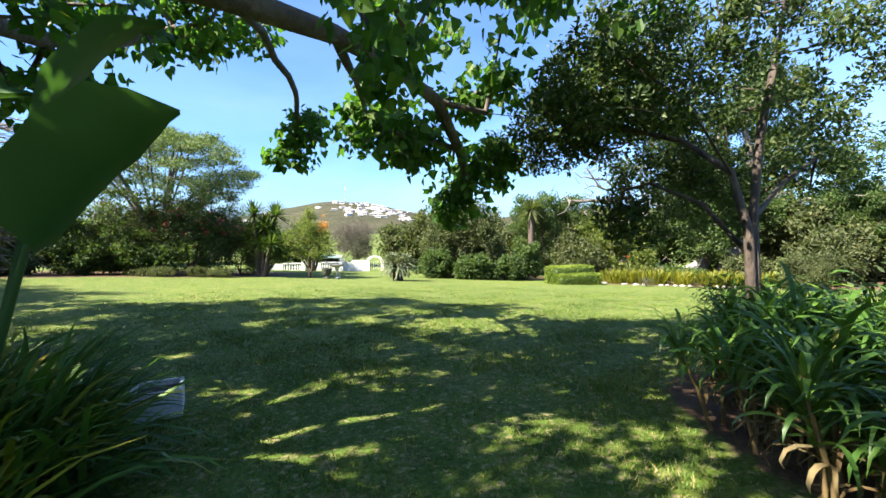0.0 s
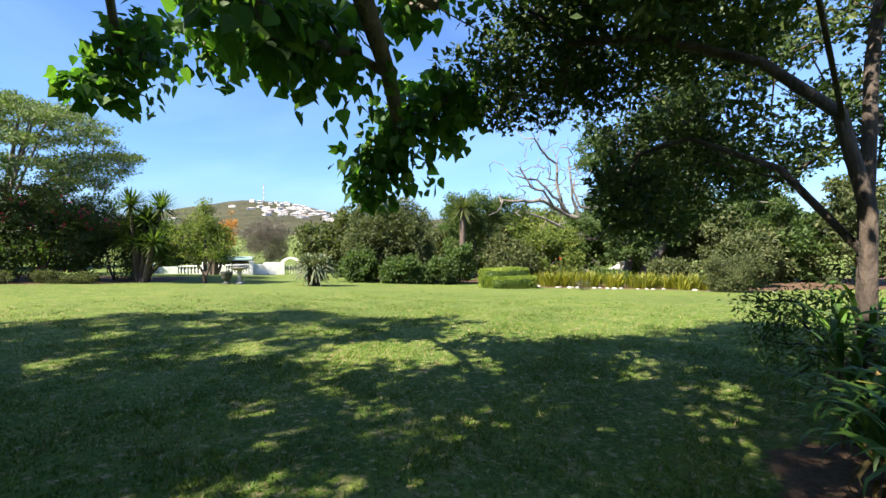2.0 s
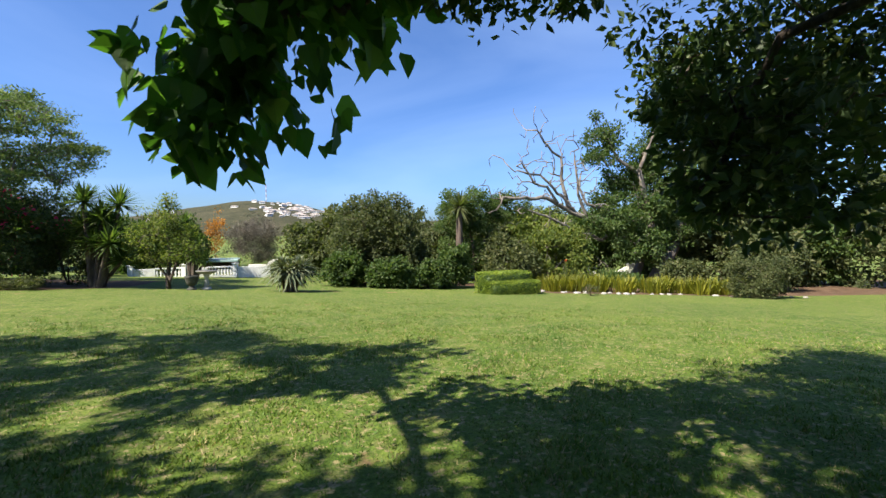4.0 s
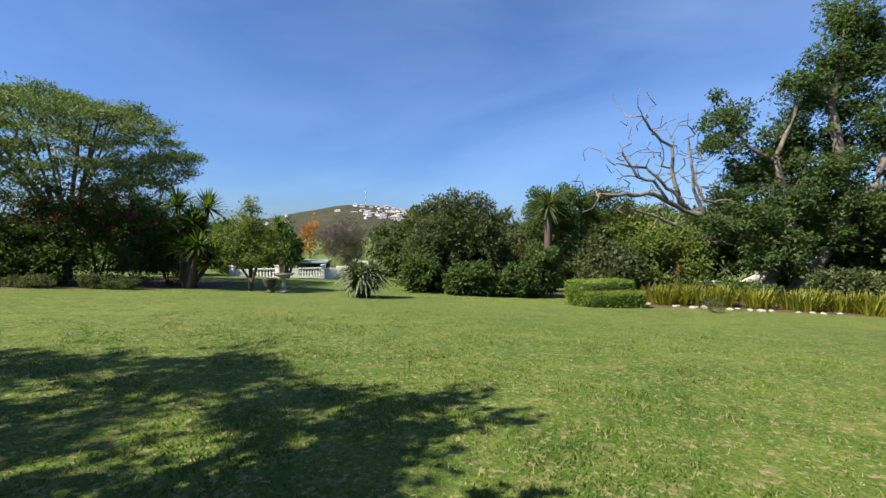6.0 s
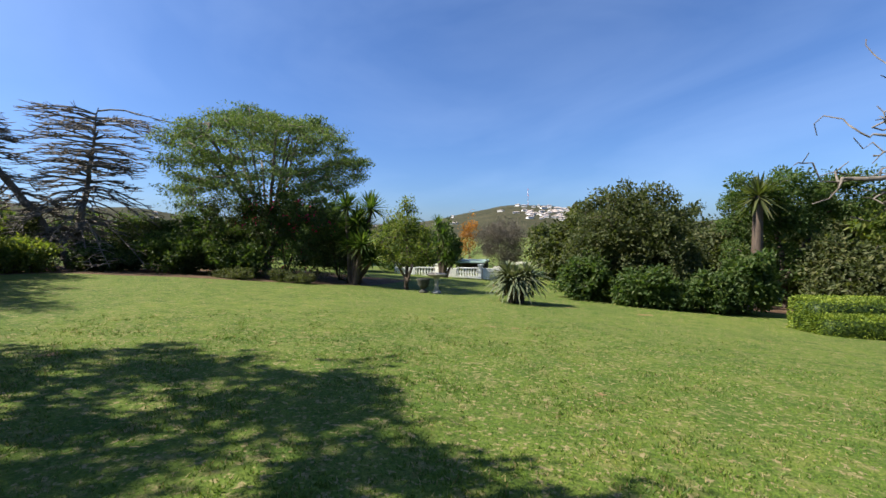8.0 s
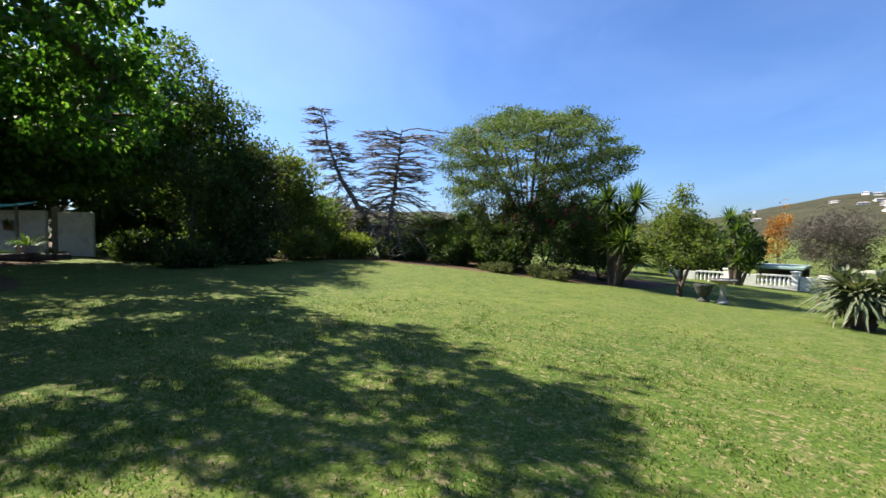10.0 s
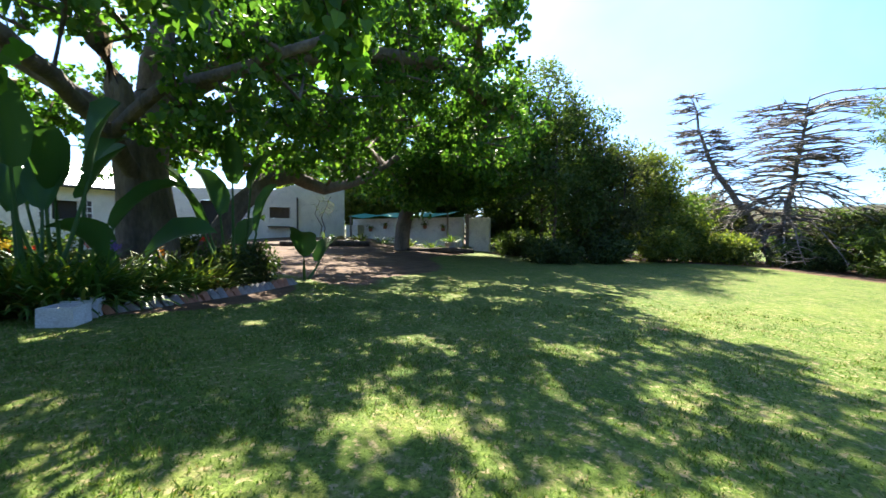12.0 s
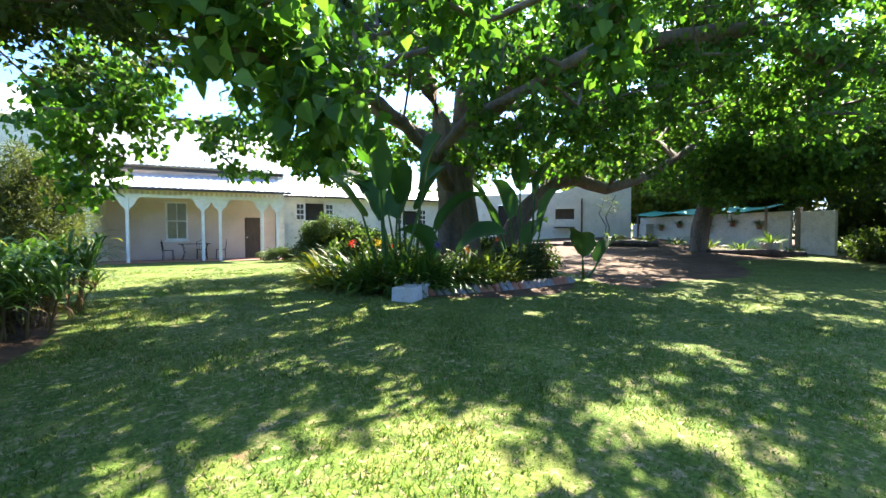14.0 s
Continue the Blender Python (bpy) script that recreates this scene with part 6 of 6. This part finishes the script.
def logs_and_pots():
    rng = np.random.default_rng(161)
    for i, (x, y, L, yaw, r) in enumerate(((-17.2, -1.2, 4.2, 122, 0.14), (-18.6, 4.2, 3.2, 100, 0.13), (-15.0, -4.2, 3.6, 135, 0.12))):
        ob = thing("log", "rough dark log lying along the yard", "log", up(x, y, r * 0.8), yaw, "logs along the yard")
        s = np.linspace(-L / 2, L / 2, 9)
        pts = np.stack([s, 0.1 * np.sin(s * 1.3 + i), 0.02 * np.cos(s * 2)], 1)
        v, f = tubes([(pts, r * (1 + 0.12 * np.sin(s * 3)))], 9)
        part("log", mesh_of("log", v, f, BARK_DARK, True), BARK_DARK, ob)
    for i in range(16):
        x, y = -20.6 + rng.normal() * 0.7, -2.5 + i * 0.5 + rng.normal() * 0.2
        s = rng.uniform(0.8, 1.5)
        if i % 3:
            ob = new("yard_stone", stone_kinds[i % 4])
            ob.matrix_world = Matrix.Translation(up(x, y, 0.05)) @ Matrix.Rotation(rng.random() * 6, 4, "Z") @ Matrix.Scale(s, 4)
            tagged(ob, "pale rough stone among the wall's plants", "stone", "stones by the garden wall")
        else:
            clump("wall_plant", "tufted green plant at the foot of the wall", (x, y), 40, 0.55 * s, 0.05, 170 + i, (LEAF_MID, LEAF_LIGHT)[i % 2], 0.8, 0.1, group="plants by the garden wall")
    ob = thing("plant_tub", "pale concrete tub with a green plant", "flower pot", up(-19.3, 4.6))
    part("tub", lathe([(0.26, 0.0), (0.3, 0.04), (0.36, 0.5), (0.38, 0.52), (0.32, 0.52)], 18), CONCRETE, ob, "", True)
    v, f = ribbons(np.tile([0, 0, 0.5], (50, 1)), rng.random(50) * 6.3, 0.6, 0.05, 0.8, rng, spread=0.15)
    part("plant", mesh_of("plant", v, f, LEAF_MID, True), LEAF_MID, ob)


logs_and_pots()


def garden_bench():
    """The iron bench and table on the veranda."""
    M = Matrix.Translation((*HO, 0)) @ Matrix.Rotation(radians(HYAW), 4, "Z")
    p = M @ Vector((-2.2, -0.75, 0.045))
    ob = thing("garden_table", "black wrought-iron table on the veranda", "table", tuple(p), HYAW)
    part("tabletop", boxed(-0.62, 0.62, -0.35, 0.35, 0.7, 0.73, bevel=0.01), IRON, ob)
    for x in (-0.5, 0.5):
        for y in (-0.27, 0.27):
            v, f = tubes([([(x, y, 0), (x * 0.8, y * 0.8, 0.35), (x, y, 0.7)], [0.016, 0.014, 0.016])], 6)
            part("leg", mesh_of("leg", v, f, IRON, True), IRON, ob)
    for k, (dx, yaw) in enumerate(((-1.05, 90), (1.05, -90), (0.25, 180))):
        q = M @ Vector((-2.2 + dx, -0.75 + (0.0 if k < 2 else 0.45), 0.045))
        c = thing("garden_chair", "black wrought-iron garden chair on the veranda", "chair", tuple(q), HYAW + yaw, "chairs on the veranda")
        part("seat", boxed(-0.21, 0.21, -0.2, 0.2, 0.43, 0.455, bevel=0.008), IRON, c)
        for x in (-0.19, 0.19):
            for y in (-0.18, 0.18):
                v, f = tubes([([(x * 1.1, y * 1.1, 0), (x, y, 0.43)], [0.012, 0.012])], 6)
                part("leg", mesh_of("leg", v, f, IRON, True), IRON, c)
        v, f = tubes([([(-0.2, 0.2, 0.455), (-0.2, 0.24, 0.8), (0, 0.25, 0.9), (0.2, 0.24, 0.8), (0.2, 0.2, 0.455)], [0.012] * 5), *[([(x, 0.2, 0.455), (x, 0.245, 0.83)], [0.007, 0.007]) for x in (-0.1, 0, 0.1)]], 6)
        part("backrest", mesh_of("backrest", v, f, IRON, True), IRON, c)


garden_bench()

# ---------------------------------------------------------------- shrubs by the house
x, y, z = up(-20.6, -3.4)
tree("twisted_vine", "leafless twisted grey vine before the white outbuilding", [
    [(x, y, z - 0.05), (x + 0.1, y + 0.15, z + 0.6), (x - 0.1, y - 0.2, z + 1.2), (x + 0.15, y + 0.3, z + 1.8), (x, y + 0.5, z + 2.4)],
    [(x + 0.1, y - 0.3, z - 0.05), (x, y - 0.1, z + 0.7), (x + 0.1, y - 0.5, z + 1.4), (x - 0.1, y - 0.3, z + 2.2)],
], [((x, y, z + 1.8), (0.5, 0.7, 0.7), 26)], LEAF_LIGHT, BARK_GREY, 183, size=0.07, per=5, spread=0.12, tip=0.008, wobble=0.3, step=0.3, category="vine", girths=((0.05, 0.025), (0.04, 0.02)))
bush("round_shrub", "clipped round dark shrub against the white wing", (-6.3, -8.8), (1.6, 1.0, 2.1), LEAF_DARK, 180, size=0.09, n=110, per=50, spread=0.2)
bush("low_hedge", "low dark hedge in front of the veranda's end", (-4.4, -8.2), (1.6, 0.6, 0.6), LEAF_DARK, 181, size=0.06, n=60, per=40, spread=0.14, category="hedge")
bush("silver_shrub", "large pale grey-green willowy shrub beside the lawn", (3.4, -4.6), (1.5, 1.5, 3.2), LEAF_OLIVE, 182, size=0.11, n=130, per=60, spread=0.25, wide=0.22)

# ---------------------------------------------------------------- plants beside the start of the walk


def cane_plant(name, label, at, canes, seed, tall=(0.45, 1.05), spread=0.4, group=""):
    """Brown canes, each with arching strap leaves about its top, and dead leaves hanging below."""
    rng = np.random.default_rng(seed)
    ob = thing(name, label, "plant", up(*at), 0, group)
    vs, fs, ds, dfs, k, kd = [], [], [], [], 0, 0
    for i in range(canes):
        x, y = rng.normal(size=2) * spread
        h = rng.uniform(*tall)
        lean = np.array([x, y]) * rng.uniform(0.2, 0.7) + rng.normal(size=2) * 0.1
        top = np.array([x + lean[0], y + lean[1], h])
        v, f = tubes([([(x, y, -0.03), (x + lean[0] * 0.4, y + lean[1] * 0.4, h * 0.5), top], [0.017, 0.014, 0.012])], 6)
        part("cane", mesh_of("cane", v, f, LEAF_STRAW, True), LEAF_STRAW, ob)
        n = int(rng.integers(14, 20))
        base = np.linspace(0.62, 1.0, n)[:, None] * np.array([lean[0], lean[1], h]) + np.array([x, y, 0])
        head = rng.random() * 6.3 + np.arange(n) * 2.4 + rng.normal(size=n) * 0.2
        v, f = ribbons(base, head, 0.6, 0.035, 1.3, rng, segments=7, spread=0.02, lean=(0.1, 0.65), keel=0.12)
        vs.append(capped(v, 0.02)), fs.append(f + k)
        k += len(v)
        m = 4
        v, f = ribbons(base[:1] * 0.85 + np.zeros((m, 1)), rng.random(m) * 6.3, 0.42, 0.03, 1.5, rng, spread=0.02, lean=(0.7, 1.0))
        ds.append(capped(v, 0.015)), dfs.append(f + kd)
        kd += len(v)
    part("foliage", mesh_of("foliage", np.concatenate(vs), np.concatenate(fs), LEAF_STRAP, True), LEAF_STRAP, ob)
    part("dry_foliage", mesh_of("dry_foliage", np.concatenate(ds), np.concatenate(dfs), LEAF_STRAW, True), LEAF_STRAW, ob, "dry brown hanging leaves")
    return ob


for i, (x, y, n, s) in enumerate(((2.5, 3.0, 16, 0.17), (3.0, 2.6, 16, 0.2), (2.8, 3.45, 18, 0.2), (3.2, 4.1, 18, 0.2), (3.35, 3.1, 20, 0.28), (3.45, 4.5, 14, 0.22), (3.6, 3.8, 14, 0.25), (2.2, 1.95, 14, 0.2), (2.4, 1.45, 16, 0.22), (3.05, 2.0, 14, 0.2))):
    cane_plant("cane_plant", "dense clump of brown canes with arching strap leaves", (x, y), n, 200 + i, (0.3, 0.95), s, "cane plants beside the walk")
bush("shade_shrub", "dark shrub in the shade behind the strap leaves", (4.6, 3.4), (1.0, 1.0, 1.5), LEAF_DARK, 205, size=0.07, n=50, per=50, spread=0.2)
bush("shade_shrub", "dark twiggy shrub at the foot of the forked tree", (4.3, 5.7), (0.9, 0.8, 1.0), LEAF_MID, 206, size=0.055, n=44, per=20, spread=0.16, wide=0.35)


def paddle_plant(name, label, at, stems, seed, group="", low=0.38):
    """Wild banana: upright stalks with large paddle leaves."""
    rng = np.random.default_rng(seed)
    ob = thing(name, label, "plant", up(*at), 0, group)
    for i in range(stems):
        yaw = i * 2.4 + rng.normal() * 0.3
        tall = stems > 2 and rng.random() >= low
        h = rng.uniform(1.1, 2.2) if tall else rng.uniform(0.35, 0.95)
        L, W = rng.uniform(1.0, 1.5), rng.uniform(0.48, 0.7)
        out = np.array([math.cos(yaw), math.sin(yaw), 0])
        across = np.array([-math.sin(yaw), math.cos(yaw), 0]) * 0.9 + np.array([0, 0, rng.normal() * 0.4])
        p0 = out * 0.12
        p1 = out * (0.25 + (0.5 if tall else 0.25) * rng.random()) + np.array([0, 0, h])
        v, f = tubes([([p0, (p0 + p1) / 2 + out * 0.03, p1], [0.045, 0.032, 0.02])], 7)
        st = part("stalk", mesh_of("stalk", v, f, LEAF_PADDLE, True), LEAF_PADDLE, ob)
        rows, n = [], 9
        tilt = rng.uniform(0.85, 1.45) if tall else rng.uniform(0.7, 1.1)
        curl = rng.uniform(0.4, 1.4) if tall else 1.6
        p = p1.copy()
        for j in range(n):
            s = j / (n - 1)
            w = W * (math.sin(math.pi * min(1, 0.08 + 0.92 * s)) ** 0.55) * (rng.uniform(0.86, 1.08) if j < n - 1 else 0.1)
            sag = np.array([0, 0, -0.1 * W])
            fold = np.array([0, 0, 0.4]) - out * 0.9
            rows += [p - across * w / 2 + fold * 0.26 * w, p - across * w / 4 + fold * 0.08 * w, p + sag * 0.5, p + across * w / 4 + fold * 0.08 * w, p + across * w / 2 + fold * 0.26 * w]
            a = tilt - curl * s * s
            p = p + L / (n - 1) * (out * math.cos(a) + np.array([0, 0, 1]) * math.sin(a))
        f = [(j * 5 + c, j * 5 + c + 1, (j + 1) * 5 + c + 1, (j + 1) * 5 + c) for j in range(n - 1) for c in range(4)]
        part("leaf_blade", mesh_of("leaf_blade", np.array(rows), np.array(f), LEAF_PADDLE, True), LEAF_PADDLE, st)
    return ob


for i, (x, y, n, low) in enumerate(((-3.95, 1.8, 7, 0.3), (-6.6, 2.9, 7, 0.3), (-4.6, 2.3, 2, 0.38), (-3.1, 2.45, 5, 0.0), (-8.1, 3.7, 2, 0.38))):
    paddle_plant("wild_banana", "wild banana plant with large paddle leaves under the tree", (x, y), n, 210 + i, "wild bananas in the island bed", low)
# the island bed round the coral tree
rg = np.random.default_rng(220)
for i in range(74):
    a = rg.random() * 6.283
    q = 0.35 + 0.6 * rg.random() ** 0.7
    x, y = -4.9 + 2.6 * q * math.cos(a), 1.35 + 1.95 * q * math.sin(a)
    petal = (PETAL_RED, PETAL_YELLOW, PETAL_ORANGE)[i % 3]
    clump("bed_lily", "strap-leaved lily in the island bed", (x, y), 46, rg.uniform(0.6, 1.0), 0.045, 1230 + i, (LEAF_STRAP, LEAF_LIGHT, LEAF_LIGHT)[i % 3], 0.75, 0.16, dry=10, stalks=1 if i % 5 == 0 else 0, petal=petal, group="lilies in the island bed")
for i, (x, y) in enumerate(((-2.9, -0.3), (-2.6, 0.1), (-3.2, -0.5), (-2.5, 0.9), (-2.8, 0.5), (-3.5, -0.2), (-2.4, 1.5), (-3.3, 2.9), (-4.2, 3.0), (-2.7, 2.3))):
    clump("bed_lily", "yellow-green strap-leaved lily in the island bed", (x, y), 70, 0.95, 0.045, 1330 + i, (LEAF_YELLOW, LEAF_LIGHT, LEAF_BOX)[i % 3], 0.7, 0.2, dry=8, group="lilies in the island bed")
for i, (x, y) in enumerate(((-3.3, 3.1), (-3.6, 2.7), (-3.35, 2.9), (-3.1, 2.7), (-3.6, 2.9), (-3.4, 2.3), (-3.7, 1.9), (-3.0, 1.9), (-2.9, 1.3), (-3.2, 0.9), (-3.9, 3.1), (-2.6, 0.6), (-3.0, 3.0), (-2.9, 2.75), (-2.6, 2.4), (-2.55, 2.0), (-4.3, 2.8), (-5.0, 2.9), (-3.9, 2.5))):
    clump("agapanthus", "agapanthus clump with purple flower heads in the shade", (x, y), 84, 1.0, 0.045, 290 + i, LEAF_STRAP, 0.75, 0.2, dry=8, stalks=1 if i == 1 else 0, petal=PETAL_PURPLE, group="agapanthus along the bed")
for i, (x, y, rx, ry, rz) in enumerate(((-4.6, -0.6, 1.1, 0.9, 1.3), (-6.8, 2.8, 1.0, 0.8, 0.9), (-3.4, 0.4, 0.9, 0.8, 1.1), (-7.8, 0.6, 0.9, 0.9, 1.0))):
    bush("bed_shrub", "leafy dark shrub in the island bed", (x, y), (rx, ry, rz), (LEAF_MID, LEAF_DARK)[i % 2], 300 + i, size=0.09, n=46, per=44, spread=0.2, group="shrubs in the island bed", extra=(("blossom_cluster", PETAL_RED, 8, 0.05, "red blossoms"),) if i in (0, 2) else ())


def planter_box(at, yaw, seed):
    ob = thing("planter_block", "white-painted concrete planter block at the bed's corner", "planter", up(*at), yaw, "planter blocks")
    bm = bmesh.new()
    w, d, h, t = 0.2, 0.2, 0.24, 0.035
    for a in ((-w, w, -d, -d + t), (-w, w, d - t, d), (-w, -w + t, -d + t, d - t), (w - t, w, -d + t, d - t)):
        box(bm, *a, -0.02, h)
    for vert in bm.verts:
        vert.co += Vector((0.01 * noise.noise(vert.co * 7), 0.01 * noise.noise(vert.co * 5), 0))
    part("block", bm, PAINT_CONC, ob)
    part("soil", boxed(-w + t, w - t, -d + t, d - t, 0.0, h - 0.05), SOIL, ob)


PAINT_CONC = surface("worn_white_concrete", (0.476, 0.468, 0.433), (0.612, 0.603, 0.570), 4, 50, 0.9, 0.5, 0.006, spots=(0.425, 0.408, 0.365))
planter_box((-2.62, 3.85), 28, 1)
planter_box((-3.05, 3.55), 40, 2)
# slanting brick and stone edging of the island bed
BRICK_GREY = surface("weathered_grey_brick", (0.17, 0.16, 0.145), (0.32, 0.30, 0.275), 6, 60, 0.9, 0.6, 0.008)
brick = bm_mesh("edging_brick", boxed(-0.055, 0.055, -0.05, 0.05, -0.14, 0.17, bevel=0.01), TERRACOTTA)
brick_grey = brick.copy()
brick_grey.materials[0] = BRICK_GREY
rg = np.random.default_rng(310)
for i in range(26):
    s = i / 25
    x, y = -3.15 - 4.0 * s, 3.62 + 0.42 * s + 0.2 * math.sin(s * 3.1)
    red = i % 13 in (0, 1, 8, 9, 10)
    ob = new("edging_brick", brick if red else brick_grey)
    ob.matrix_world = Matrix.Translation(up(x, y, rg.uniform(-0.02, 0.01))) @ Matrix.Rotation(radians(172 + rg.normal() * 6), 4, "Z") @ Matrix.Rotation(radians(-40 + rg.normal() * 6), 4, "Y") @ Matrix.Scale(rg.uniform(0.88, 1.08), 4)
    tagged(ob, "tilted brick set into the bed's edge" if red else "tilted grey stone set into the bed's edge", "brick", "edging bricks of the island bed")
# ---------------------------------------------------------------- grass


def grass():
    """Blades of the mown lawn round the walk."""
    rng = np.random.default_rng(400)
    n = 390000
    r = 1.0 + 9.5 * rng.random(n) ** 0.75
    a = rng.random(n) * 2 * np.pi
    s = rng.random(n)
    cx, cy = 0.3 + 1.0 * s, 1.0 + 9.3 * s
    x, y = cx + r * np.cos(a), cy + r * np.sin(a)
    keep = (np.hypot((x + 5.3) / 2.9, (y - 1.6) / 3.3) > 1.0) & (np.hypot((x - 3.15) / 1.15, (y - 3.0) / 2.2) > 1.0) & ((x > -7.5) | (y > 6.5))
    # a third of the blades stand in tufts
    k = n // 3
    tuft = rng.integers(0, k // 9, k)
    x[:k], y[:k] = x[:k][tuft] + rng.normal(size=k) * 0.035, y[:k][tuft] + rng.normal(size=k) * 0.035
    keep[:k] = keep[:k][tuft]
    patch = np.sin(x * 2.1 + np.sin(y * 1.7)) * np.sin(y * 2.4 + np.sin(x * 1.3)) + 0.5 * np.sin(x * 6.1) * np.sin(y * 5.3)
    keep &= rng.random(n) < 0.7 + 0.35 * patch
    x, y = x[keep], y[keep]
    n = len(x)
    z = height(x, y) + 0.02 * np.sin(x * 0.9 + np.sin(y * 0.7)) * np.sin(y * 0.8) - 0.004
    stand = np.where(np.arange(len(keep))[keep] < k, 1.2, 0.9)
    h = stand * (0.018 + 0.026 * rng.random(n)) * (0.9 + 0.35 * patch[keep])
    w = 0.0045 + 0.004 * rng.random(n)
    t = rng.random(n) * 2 * np.pi
    lean = rng.normal(size=(n, 2)) * 0.5
    p = np.stack([x, y, z], 1)
    d = np.stack([np.cos(t), np.sin(t), np.zeros(n)], 1) * w[:, None]
    tip = p + np.stack([lean[:, 0] * h, lean[:, 1] * h, h], 1)
    v = np.stack([p - d, p + d, tip], 1).reshape(-1, 3)
    tagged(new("lawn_grass", mesh_of("lawn_grass", v, np.arange(3 * n).reshape(-1, 3), BLADE)), "short mown grass blades of the lawn", "grass", kind="stuff")


grass()
